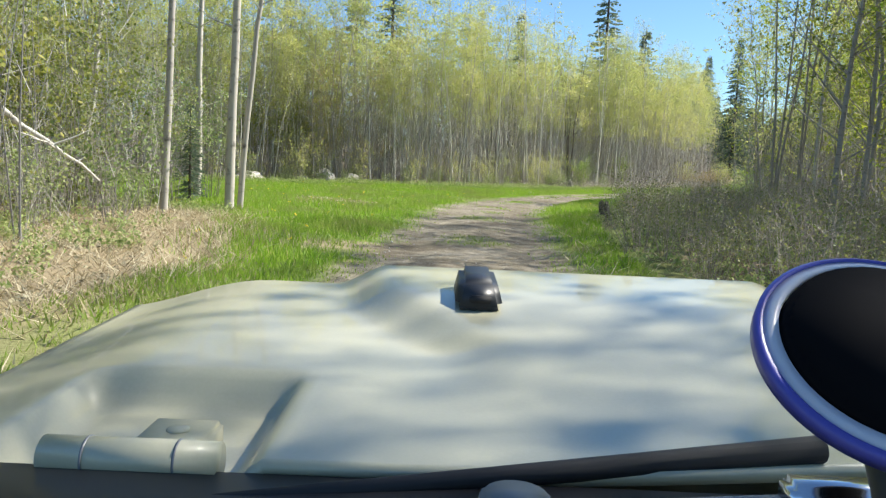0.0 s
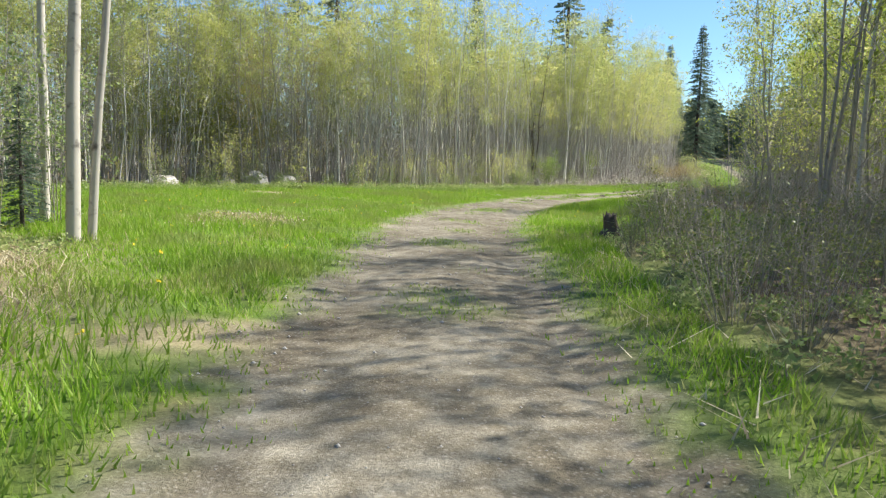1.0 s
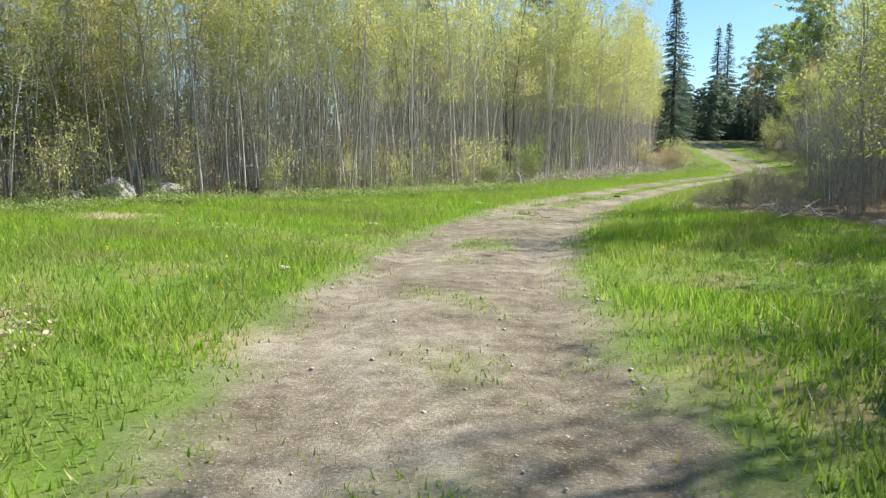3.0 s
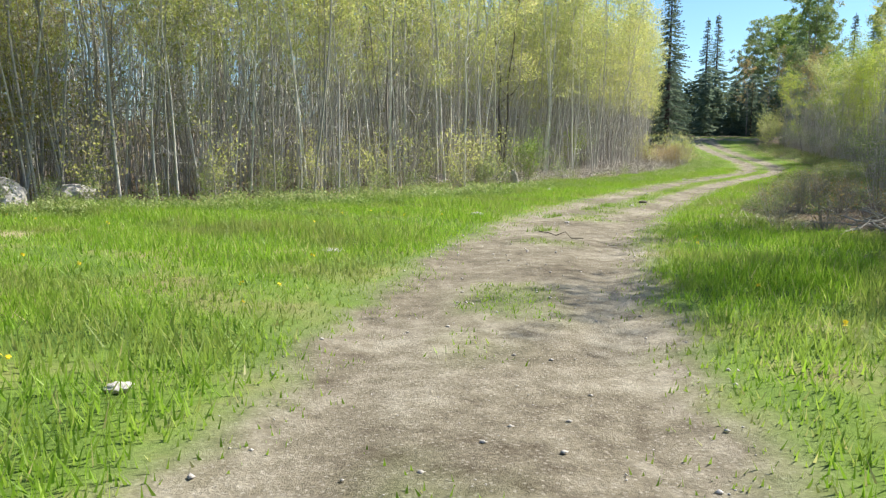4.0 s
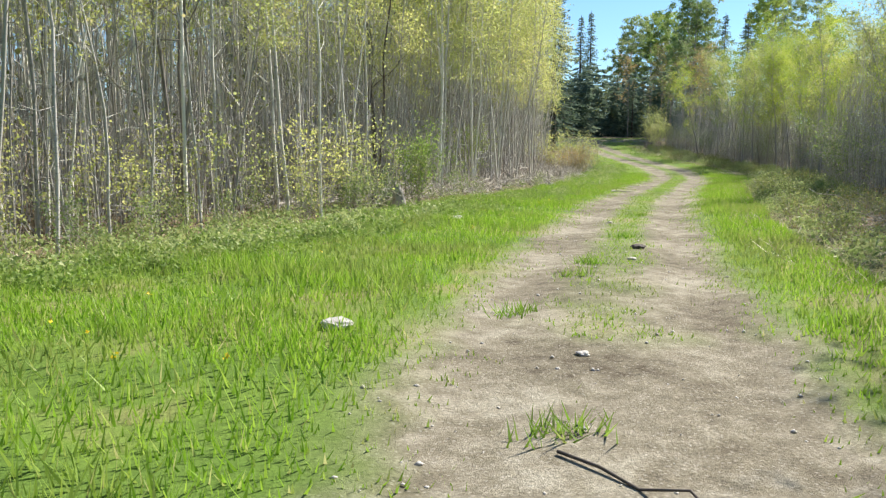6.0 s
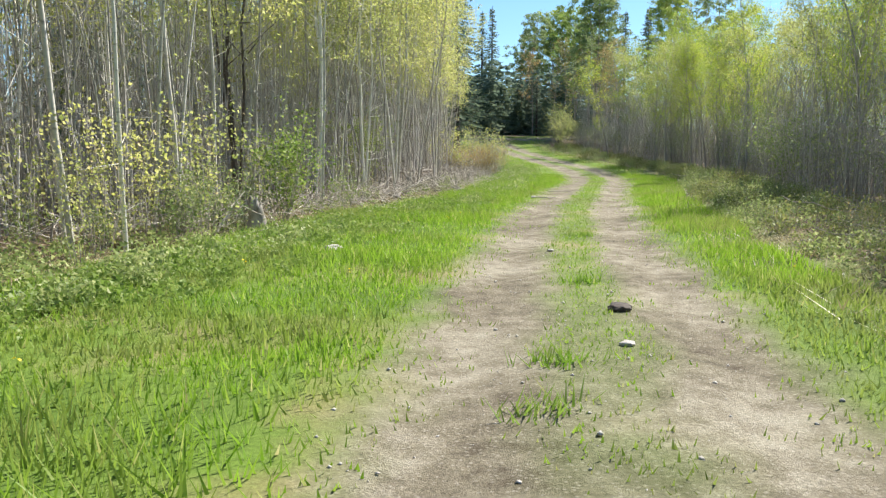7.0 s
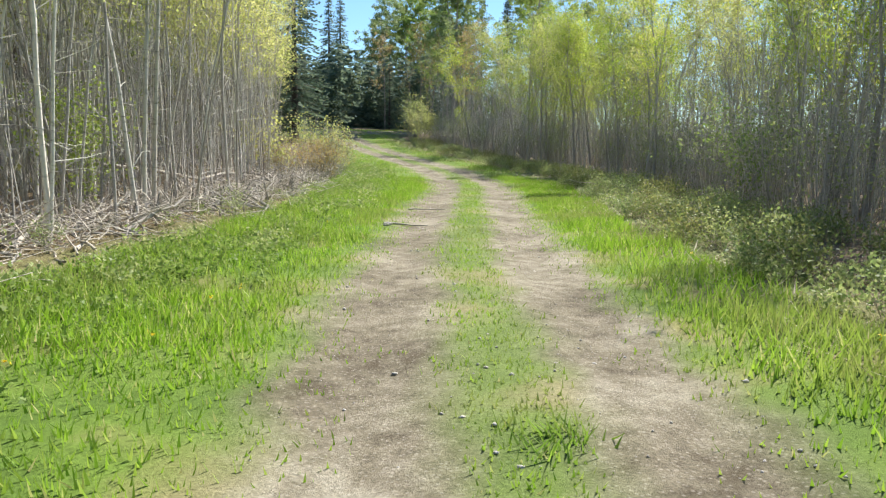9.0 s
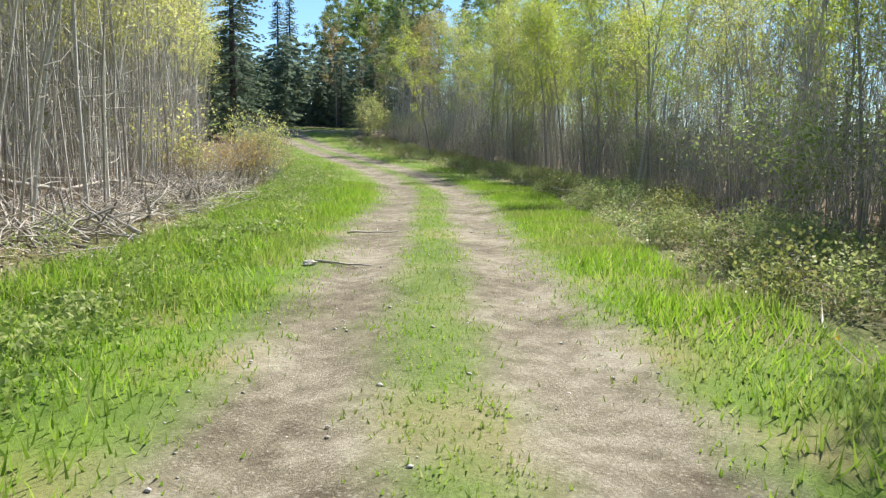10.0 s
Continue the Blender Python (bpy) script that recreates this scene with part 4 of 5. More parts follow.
cover = [(None, sprig(r)) for _ in range(5)]
cover_spots = np.vstack([scatter(520, (-24, 32, 40, 100), lambda P: (sample_dist(P) < 1.6) & (from_track(P)[1] > 0) & (from_track(P)[0] > 2.2) & ((P[:, 1] < 49) | (r.random(len(P)) < 0.25)), r),
                         scatter(600, (10, 38, 50, 102), beyond_right(0.0, 4, 38, 102), r), scatter(80, (-11, 3, -3, 22), beyond_left(0.0, 3, 3, 21), r), scatter(380, (2.6, 3, 13, 24), beyond_right(0.0, 6, 3, 23), r)])
stuff("ground_plants", [a[1] for a in cover], cover_spots, r, M_LEAF_SHRUB, "low leafy plants along the wood's edge", "plants")

weeds = [scales(np.abs(r.normal(0, 0.1, (70, 3)) * [1, 1, 0.55]) * r.choice([-1, 1], (70, 3)) * [1, 1, 0] + np.column_stack([np.zeros((70, 2)), np.abs(r.normal(0.05, 0.05, 70))]), 0.05, r) for _ in range(5)]
weed_spots = scatter(2600, (-20, 24, 34, 80), lambda P: inside(P, OPEN) & (from_track(P)[1] > 0) & (from_track(P)[0] > 2.4) & (sample_dist(P) < 2.6 * r.random(len(P)) ** 0.7), r)
stuff("verge_weeds", weeds, weed_spots, r, M_LEAF_WEED, "light green leafy weeds between the grass and the wood", "plants")

def litter(n, box, keep, name, label):
    """Dead leaves lying on the ground, joined."""
    P = scatter(n, box, keep, r)
    z = height(P[:, 0], P[:, 1]) + r.uniform(0.01, 0.05, len(P))
    V, F = leaves(np.column_stack([P, z]), 0.055, r, 0.75)
    return tagged(new(name, raw_mesh(name, V, F, M_DRY)), label, "leaf litter", "", "stuff")


litter(9000, (-12, 40, 34, 82), beyond_left(0.0, 3.2, 40, 80), "leaf_litter", "dead brown leaves on the ground under the aspens")
litter(4000, (-12, 3, -3, 22), beyond_left(0.0, 4.0, 4, 21), "leaf_litter", "dead leaves and straw beneath the near trees")
litter(1500, (-5.4, 19.8, -1.4, 25), lambda P: np.hypot((P[:, 0] + 3.3) / 1.6, (P[:, 1] - 22.4) / 2.1) < 1, "leaf_litter", "dead brown leaves in a bare patch of turf")
litter(5000, (10, 36, 50, 80), beyond_right(0.0, 3.6, 36, 78), "leaf_litter", "dead leaves between the low shrubs")

# ---- far trees ----
con = [spruce_arrays(18.5, 3.4, r, 38, 13, 0.06, 0.42, 4), spruce_arrays(20, 2.8, r, 34, 10, 0.12, 0.42, 4), spruce_arrays(13, 2.6, r, 28, 10, 0.04, 0.42, 4), spruce_arrays(19, 2.9, r, 20, 8, 0.42, 0.5)]
protos = [plant("spruce", w, c, M_BARK_DARK, M_NEEDLE, ("trunk", "needles")) for w, c in con]
SPRUCES = [(36.2, 97.6, 0, 0.92), (69.1, 150, 1, 1.0), (15, 75, 3, 1.1), (66.4, 148.5, 1, 0.95), (-5, 70, 3, 1.05), (-8.5, 73, 3, 1.0), (34.6, 104, 0, 0.8), (32.5, 99, 2, 1.0), (57.5, 118, 2, 0.55), (60, 126, 2, 0.6), (53.5, 121, 2, 0.5), (50, 127, 2, 0.55), (63, 128, 2, 0.6), (82, 132, 1, 0.92), (78, 122, 0, 0.95), (-6.1, 18.7, 2, 0.19), (22, 88, 2, 1.25), (6, 66, 0, 0.75), (-13, 64, 0, 0.75), (47, 125, 2, 0.5), (44, 122, 2, 0.55), (55, 130, 2, 0.6), (40, 119, 2, 0.7), (48.5, 121, 2, 0.42), (51.5, 118.5, 2, 0.4), (45.5, 129, 2, 0.62), (42, 127, 2, 0.6), (38.5, 111, 2, 0.75), (56, 124.5, 2, 0.5)]
for k, (x, y, v, s) in enumerate(SPRUCES):
    m = spin(x, y, 37 * k, s)
    ob = protos[v]
    if ob.get("label"):
        keep = ob.matrix_basis.copy()
        ob.matrix_basis = Matrix.Identity(4)
        new_ob = copy_thing(ob, m)
        ob.matrix_basis = keep
        ob = new_ob
    else:
        ob.matrix_basis = m
    tagged(ob, ("tall pine with a bare lower trunk and dark crown" if v == 3 else "dark green spruce standing above the young trees"), "conifer", "conifers beyond the track")
round_ = [tree_arrays(20, 0.2, r, 0.22, 90, 5.6, 11000, 0.27, 0.5, 7, rise=0.6, spray=0.6, cheap=True, clump=50) for _ in range(2)]
protos = [plant("deciduous_tree", w, c, M_BARK_GREY, lm) for (w, c), lm in zip(round_, (M_LEAF_SHRUB, M_LEAF_WEED))]
place_all(protos, [(70.5, 143), (76, 142), (79.5, 139), (83, 141), (74, 147), (78, 146), (60, 110), (64, 114), (88, 128), (70, 108), (66, 96)], r, "tall round-crowned tree with fresh green leaves", "tree", "tall trees beyond the bend", 0.75, 1.05)
budding = [tree_arrays(r.uniform(9, 11), 0.07, r, 0.3, 34, 1.9, 1500, 0.12, 0.5, 6, spray=0.35, cheap=True) for _ in range(3)]
protos = [plant("deciduous_tree", w, c, M_BARK_GREY, lm) for (w, c), lm in zip(budding, (M_LEAF_RUST, M_LEAF_SHRUB, M_LEAF_RUST))]
place_all(protos, [(57.5, 115), (60.5, 115.5), (58.5, 112), (61.5, 118), (64, 119), (66, 116), (63.5, 112.5), (68, 121), (56.6, 117.5), (50.5, 93), (52, 95.5), (51.5, 98.5), (54, 99.5), (54.6, 103), (57, 105.5), (59.5, 109), (53, 91)], r, "twiggy grey tree with reddish-brown opening buds", "tree", "budding trees before the bend", 0.85, 1.1)
grow("leafy_shrub", 3, np.array([[50.6, 103.6], [51.8, 105.4], [53.6, 107.2], [49.6, 101.2], [55.2, 109.6], [52.6, 103.2], [57.4, 111.6], [48.3, 98.6]]), M_BARK_GREY, M_LEAF_ASPEN, "pale yellow-green bush at the bend", "bushes at the bend", 0.8, 1.2, h=3.4, spread=1.2, stems=16, leaf_n=900, leaf=0.11, low=0.2, thick=0.012)
far = [spruce_arrays(12, 2.6, r, 13, 7, 0.03, 1.1, 1.6) for _ in range(3)]
far_spots = scatter(170, (-60, 112, 150, 180), lambda P: (P[:, 1] > 132 + 0.1 * np.abs(P[:, 0] - 45)) | (P[:, 0] < 22), r)
far_low = scatter(150, (34, 115, 76, 130), lambda P: P[:, 1] > 115.5 + 0.2 * np.abs(P[:, 0] - 45), r)
far_spots = np.vstack([far_spots,  scatter(60, (-60, -20, -24, 110), lambda P: P[:, 0] < -26, r), scatter(90, (30, -20, 110, 110), lambda P: P[:, 0] > 34 + 0.45 * np.maximum(P[:, 1], 0), r)])
stuff("far_woods", [a[1] for a in far], far_spots, r, M_NEEDLE, "dark conifer wood in the distance", "woods", 0.45, 0.8)

stuff("far_spruces", [a[1] for a in far], far_low, r, M_NEEDLE, "low dark spruces behind the crossing road", "woods", 0.3, 0.8)

far_mid = scatter(70, (35, 114.5, 74, 128), lambda P: P[:, 1] > 114.5 + 0.15 * np.abs(P[:, 0] - 45), r)
stuff("far_bushes", [a[1] for a in thin], far_mid, r, M_LEAF_DULL, "olive bushes before the dark spruces", "bushes", 0.35, 0.7)

# ---- stones, stumps and dead wood ----
def stone_mat():
    m, n, l, p = mat("pale_granite", rough=0.85)
    tc = n.new("ShaderNodeTexCoord")
    a, b = noise_tex(n, l, 6, 6, tc.outputs["Object"]), noise_tex(n, l, 60, 4, tc.outputs["Object"])
    rp = ramp(n, [(0.3, (0.27, 0.235, 0.205)), (0.5, (0.47, 0.435, 0.40)), (0.7, (0.63, 0.59, 0.555))])
    l.new(mixc(n, l, a.outputs[0], b.outputs[0], 0.35), rp.inputs[0])
    l.new(rp.outputs[0], p.inputs["Base Color"])
    bump(n, l, p, b.outputs[0], 0.5, 0.02)
    return m


M_STONE = stone_mat()


def rock(name, x, y, size, label, category, group="", squash=0.6, seed=0, sink=0.2):
    bm = bmesh.new()
    bmesh.ops.create_icosphere(bm, subdivisions=3, radius=size / 2)
    for v in bm.verts:
        q = v.co.normalized()
        k = 1 + 0.35 * noise.noise(q * 1.6 + Vector((seed * 3.1, 0, 0))) + 0.12 * noise.noise(q * 4 + Vector((0, seed * 2.3, 0)))
        v.co = q * size / 2 * k
        v.co.z *= squash
    me = bpy.data.meshes.new(name)
    bm.to_mesh(me)
    bm.free()
    me.materials.append(M_STONE)
    ob = new(name, me)
    ob.matrix_basis = spin(x, y, 50 * seed, 1, size * squash * (0.5 - sink))
    return tagged(ob, label, category, group)


rock("boulder", -6.1, 40.0, 1.15, "pale grey boulder at the wood's edge", "rock", "boulders at the wood's edge", 0.75, 1)
rock("boulder", -4.9, 41.2, 1.0, "smaller pale boulder half in the grass", "rock", "boulders at the wood's edge", 0.65, 2)
rock("boulder", -7.3, 39.8, 0.8, "dull grey boulder under the brush", "rock", "boulders at the wood's edge", 0.6, 3)
rock("boulder", -9.4, 37.6, 1.3, "dark mossy boulder in the shade of brush", "rock", "boulders at the wood's edge", 0.45, 4)
for k, (x, y, s) in enumerate([(4.36, 37.9, 0.26), (8.76, 47.2, 0.3), (6.0, 36.6, 0.1), (9.2, 41.0, 0.12), (11.8, 46.0, 0.1), (-0.2, 26.3, 0.16), (12.0, 31.4, 0.3), (18.6, 57.2, 0.18)]):
    rock("stone", x, y, s, "flat pale stone lying in the grass" if s > 0.2 else "small pale stone on the dirt track", "stone", "loose stones", 0.4, k + 5)


def fallen(name, p0, p1, rad, label, group, mt=None, twigs=3):
    p0, p1 = np.array(p0, float), np.array(p1, float)
    u = np.linspace(0, 1, 6)[:, None]
    q = p0 + (p1 - p0) * u + np.vstack([[0, 0, 0], rng.normal(0, 0.035, (4, 3)) * np.linalg.norm(p1 - p0) * 0.5, [0, 0, 0]])
    parts = [tube(q, rad * np.linspace(1, 0.45, 6), 7)]
    for _ in range(twigs):
        s = rng.uniform(0.3, 0.9)
        o = p0 + (p1 - p0) * s
        e = o + rng.normal(0, 0.3, 3) * [1, 1, 0.5] + [0, 0, 0.12]
        parts.append(tube(np.stack([o, (o + e) / 2 + rng.normal(0, 0.03, 3), e]), [rad * 0.4, rad * 0.3, rad * 0.12], 4))
    V, F = join(parts)
    V = V - p0
    ob = new(name, raw_mesh(name, V, F, mt or M_DEADWOOD, True))
    ob.location = p0
    return tagged(ob, label, "dead wood", group)


def zg(x, y, dz=0.0):
    return (x, y, float(height(x, y)) + dz)


line = np.array([-0.25, 0.26]) + resample([(5.5, 49.2), (8.4, 51.8), (11.2, 54.8), (14.4, 58), (16.6, 60.6), (19, 63.8), (22, 68), (25, 72.4)], 0.5)
for k in range(250):
    c = line[rng.integers(len(line) // 4, len(line))] + rng.normal(0, 0.5, 2)
    if from_track(c)[0][0] < 3.4:
        continue
    a, ln, rad = rng.uniform(0, np.pi), 0.5 + 2.0 * rng.random() ** 2.0, 0.008 + 0.036 * rng.random() ** 1.5
    d = np.array([np.cos(a), np.sin(a)]) * ln / 2
    fallen("dead_branch", zg(*(c - d), 0.03), zg(*(c + d), rng.uniform(0.05, 0.5)), rad, "weathered grey branch in a heap of cuttings", "heap of dead branches", (None, M_BARK_GREY, M_BARK_MID)[k % 3])
for k in range(26):
    c = np.array([11.1, 33.4]) + rng.normal(0, 0.7, 2) if k < 12 else scatter(1, (12, 40, 32, 64), beyond_right(0.6, 3.5, 41, 63), rng)[0]
    a, ln = rng.uniform(0, np.pi), rng.uniform(0.8, 1.9)
    d = np.array([np.cos(a), np.sin(a)]) * ln / 2
    fallen("dead_branch", zg(*(c - d), 0.04), zg(*(c + d), rng.uniform(0.1, 0.5)), rng.uniform(0.01, 0.022), "bleached dead branch lying in the brush", "dead branches in the brush")
fallen("dead_branch", zg(7.5, 49.6, 0.05), zg(8.1, 50.2, 0.75), 0.025, "bleached branch propped against a stump", "heap of dead branches")
TW = line[rng.integers(len(line), size=2400)] + rng.normal(0, 0.65, (2400, 2))
TW = TW[from_track(TW)[0] > 3.6]
tz = height(TW[:, 0], TW[:, 1])
twig_parts = []
for (x, y), z in zip(TW, tz):
    a, ln = rng.uniform(0, 2 * np.pi), rng.uniform(0.2, 0.9)
    d = np.array([np.cos(a), np.sin(a), rng.uniform(-0.05, 0.6)]) * ln
    o = np.array([x, y, z + rng.uniform(0, 0.3)])
    twig_parts.append(tube(np.stack([o, o + d * 0.5 + rng.normal(0, 0.03, 3), o + d]), np.array([1, 0.8, 0.4]) * rng.uniform(0.004, 0.012), 3))
V, F = join(twig_parts)
stub_parts = []
for k in range(210):
    c = line[rng.integers(0, len(line))] + rng.normal(0, 0.55, 2)
    if from_track(c)[0][0] < 3.4:
        continue
    o, hh = np.array(zg(*c, -0.05)), rng.uniform(0.15, 0.6)
    stub_parts.append(tube(np.stack([o, o + [0, 0, hh * 0.5], o + [*rng.normal(0, 0.08, 2), hh]]), np.array([1, 0.9, 0.6]) * rng.uniform(0.012, 0.035), 5))
tagged(new("broken_stubs", raw_mesh("broken_stubs", *join(stub_parts), M_BARK_GREY)), "short broken grey stubs standing in the cuttings", "stubs", "", "stuff")
tagged(new("dead_twigs", raw_mesh("dead_twigs", V, F, M_DEADWOOD)), "tangle of bleached dead twigs at the wood's edge", "twigs", "", "stuff")
fallen("fallen_tree", (-6.2, 10.9, 2.0), zg(-5.5, 12.4, 0.75), 0.045, "broken white birch top hanging over brush", "", M_BARK_BIRCH, 4)
fallen("fallen_tree", zg(5.3, 50.0, 0.16), zg(7.4, 50.2, 0.2), 0.06, "bleached trunk lying at the wood's edge", "", None, 1)
fallen("fallen_tree", zg(13.5, 62.5, 1.1), zg(20, 66.2, 0.3), 0.06, "leaning dead trunk across the cuttings", "", None, 3)
fallen("stick", zg(4.94, 34.93, 0.02), zg(5.35, 33.7, 0.02), 0.01, "thin dark stick on the dirt track", "sticks on the track", M_BARK_DARK, 0)
fallen("stick", zg(20.9, 59.9, 0.02), zg(21.7, 59.5, 0.03), 0.018, "short bleached stick on the track", "sticks on the track", None, 1)
fallen("stick", zg(18.8, 57.4, 0.02), zg(19.2, 56.7, 0.03), 0.02, "short bleached stick on the track", "sticks on the track", None, 1)


def stump(x, y, h, rad, label, bark=None):
    """A rotten stump: flared and fluted at the foot, with a hollow, splintered top."""
    n, u = 22, np.linspace(0, 1, 8)
    path = np.stack([0.03 * np.sin(4 * u), 0 * u, h * u - 0.1 * (u == 0)], 1)
    V, F = tube(path, rad * (0.82 + 0.6 * (1 - u) ** 2.5), n)
    flute = 1 + rng.normal(0, 0.09, n)[None, :] + rng.normal(0, 0.04, (8, n))
    V = V.reshape(8, n, 3)
    V[:, :, :2] = path[:, None, :2] + (V[:, :, :2] - path[:, None, :2]) * flute[:, :, None]
    V[-1, :, 2] += rng.uniform(-0.18, 0.4, n) * h
    V[-2, :, 2] += rng.uniform(-0.05, 0.08, n) * h
    inner = V[-1] * [0.55, 0.55, 1] - [0, 0, 0.25 * h]
    V = np.vstack([V.reshape(-1, 3), inner, inner * [0.05, 0.05, 1] - [0, 0, 0.1 * h]])
    ring, k = np.arange(n), 8 * n
    F = np.vstack([F] + [np.stack([q - n + ring, q - n + np.roll(ring, -1), q + np.roll(ring, -1), q + ring], 1) for q in (k, k + n)])
    ob = new("stump", raw_mesh("stump", V, F, bark or M_BARK_GREY, False))
    ob.matrix_basis = spin(x, y, 20)
    return tagged(ob, label, "stump")


stump(4.35, 20.6, 0.38, 0.155, "dark rotten stump in the brush", M_BARK_DARK)
stump(8.35, 50.6, 0.5, 0.17, "splintered grey-brown stump beside a bush")
stump(7.75, 50.6, 0.3, 0.09, "small broken stump among cuttings", M_BARK_DARK)

# tufts on the crown of the track, and dandelions
T0 = np.array([(7.72, 40), (8.4, 40.8), (6.2, 38.3), (10.6, 43.5), (13.5, 47.5), (-1.1, 14.8), (5.1, 35.2)])
TP = np.repeat(T0, 90, axis=0) + rng.normal(0, 1, (90 * len(T0), 2)) * [0.14, 0.1]
V, F = blades(TP, 0.13, 0.009, rng, 0.5)
tagged(new("grass_tufts", raw_mesh("grass_tufts", V, F, M_GRASS)), "tufts of bright grass growing in the track", "grass", "", "stuff")
D = scatter(140, (-12, 4, 20, 60), lambda P: inside(P, OPEN) & (from_track(P)[0] > 2.2), rng)
P3 = np.column_stack([D, height(D[:, 0], D[:, 1]) + 0.1])
V, F = leaves(np.repeat(P3, 4, axis=0) + rng.normal(0, 0.012, (4 * len(P3), 3)), 0.032, rng, 0.6, 1.0)
tagged(new("dandelions", raw_mesh("dandelions", V, F, M_YELLOW)), "yellow dandelions dotted in the grass", "flowers", "", "stuff")

rock("stone", 1.2, 32.9, 0.36, "flat pale slab sunk in the grass", "stone", "loose stones", 0.16, 21, 0.3)
clod = rock("clod", 10.0, 42.1, 0.22, "dark clod of earth and roots on the track", "clod", "", 0.4, 9)
clod.data.materials[0] = M_BARK_DARK

# pebbles on the track
base = np.array([[1, 0, 0], [0, 1, 0], [-1, 0, 0], [0, -1, 0], [0, 0, 0.7], [0, 0, -0.3]], float)
tri = np.array([[0, 1, 4], [1, 2, 4], [2, 3, 4], [3, 0, 4], [1, 0, 5], [2, 1, 5], [3, 2, 5], [0, 3, 5]])
PB = scatter(3200, (-3, -3, 42, 96), lambda P: from_track(P)[0] < 1.7, rng)
pz = height(PB[:, 0], PB[:, 1])
pr_ = 0.008 + 0.022 * rng.random(len(PB)) ** 3
VV = (base[None] * rng.uniform(0.6, 1.2, (len(PB), 6, 1)) * pr_[:, None, None]) + np.column_stack([PB, pz + 0.002])[:, None]
FF = tri[None] + 6 * np.arange(len(PB))[:, None, None]
tagged(new("gravel", raw_mesh("gravel", VV.reshape(-1, 3), FF.reshape(-1, 3), M_STONE)), "loose pale pebbles strewn over the dirt track", "gravel", "", "stuff")

# ---- the vehicle, standing at the start of the track ----
def paint_mat():
    m, n, l, p = mat("sand_paint", (0.37, 0.35, 0.26), 0.28)
    tc = n.new("ShaderNodeTexCoord")
    a, b = noise_tex(n, l, 3, 4, tc.outputs["Object"]), noise_tex(n, l, 160, 3, tc.outputs["Object"])
    rp = ramp(n, [(0.35, (0.42, 0.405, 0.275)), (0.65, (0.48, 0.46, 0.32))])
    l.new(mixc(n, l, a.outputs[0], b.outputs[0], 0.3), rp.inputs[0])
    l.new(rp.outputs[0], p.inputs["Base Color"])
    rr = n.new("ShaderNodeMapRange")
    rr.inputs[3].default_value, rr.inputs[4].default_value = 0.32, 0.5
    l.new(a.outputs[0], rr.inputs[0])
    l.new(rr.outputs[0], p.inputs["Roughness"])
    p.inputs["Coat Weight"].default_value, p.inputs["Coat Roughness"].default_value = 0.6, 0.04
    return m


M_PAINT = paint_mat()
M_PLASTIC, *_ = mat("black_plastic", (0.022, 0.024, 0.027), 0.42)
M_RUBBER, *_ = mat("black_rubber", (0.016, 0.016, 0.017), 0.75)
M_BLACK, _, _, _p = mat("dull_black_rubber", (0.004, 0.004, 0.005), 0.9)
_p.inputs["Specular IOR Level"].default_value = 0.1
M_STEEL, *_ = mat("painted_steel_grey", (0.16, 0.17, 0.18), 0.4)
M_CHROME, *_ = mat("bright_metal", (0.75, 0.75, 0.75), 0.15, 1.0)
M_BLUE, *_ = mat("blue_rubber_rim", (0.08, 0.08, 0.38), 0.35)
M_CLEAR, *_ = mat("milky_plastic_rim", (0.55, 0.56, 0.6), 0.3)


def part(name, bm, material, parent, label="", round_edge=0.0, shade=True):
    if round_edge:
        bmesh.ops.bevel(bm, geom=bm.edges[:], offset=round_edge, segments=2, affect="EDGES", clamp_overlap=True)
    me = bpy.data.meshes.new(name)
    bmesh.ops.recalc_face_normals(bm, faces=bm.faces[:])
    bm.to_mesh(me)
    bm.free()
    if shade:
        me.polygons.foreach_set("use_smooth", np.ones(len(me.polygons), bool))
    me.materials.append(material)
    ob = new(name, me)
    ob.parent = parent
    return tagged(ob, label)


def slab(x0, x1, y0, y1, z0, z1):
    bm = bmesh.new()
    bmesh.ops.create_cube(bm, size=1, matrix=Matrix.Translation(((x0 + x1) / 2, (y0 + y1) / 2, (z0 + z1) / 2)) @ Matrix.Diagonal((x1 - x0, y1 - y0, z1 - z0, 1)))
    return bm


def rod(a, b, ra, rb, seg=16):
    a, b = Vector(a), Vector(b)
    bm = bmesh.new()
    m = Matrix.Translation((a + b) / 2) @ (b - a).to_track_quat("Z", "Y").to_matrix().to_4x4()
    bmesh.ops.create_cone(bm, cap_ends=True, segments=seg, radius1=ra, radius2=rb, depth=(b - a).length, matrix=m)
    return bm


def hood_z(x, y):
    """Hood: a raised middle with a curving shoulder, sloping sides, and a hollow round each hinge."""
    sh = np.interp(y, [0.85, 1.1, 1.27, 1.44, 1.76, 2.15], [0.62, 0.42, 0.24, 0.04, -0.12, -0.19])
    sh = np.where(x > 0.36, 2 * 0.36 - x, x) - np.minimum(sh, 0.1)
    up = 0.056 * smooth(-0.10, 0.05, sh) * smooth(0.95, 1.75, y)
    z = 1.142 + 0.018 * (y - 0.9) + up
    z = z - 0.07 * smooth(0.6, 1.0, np.maximum(0.18 - x, x - 0.60)) ** 1.4
    px = np.abs(np.abs(x - 0.18) - 0.565)
    z = z - 0.058 * (1 - smooth(0.14, 0.18, px)) * (1 - smooth(1.18, 1.25, y))
    return z - 0.06 * smooth(2.06, 2.2, y) ** 2


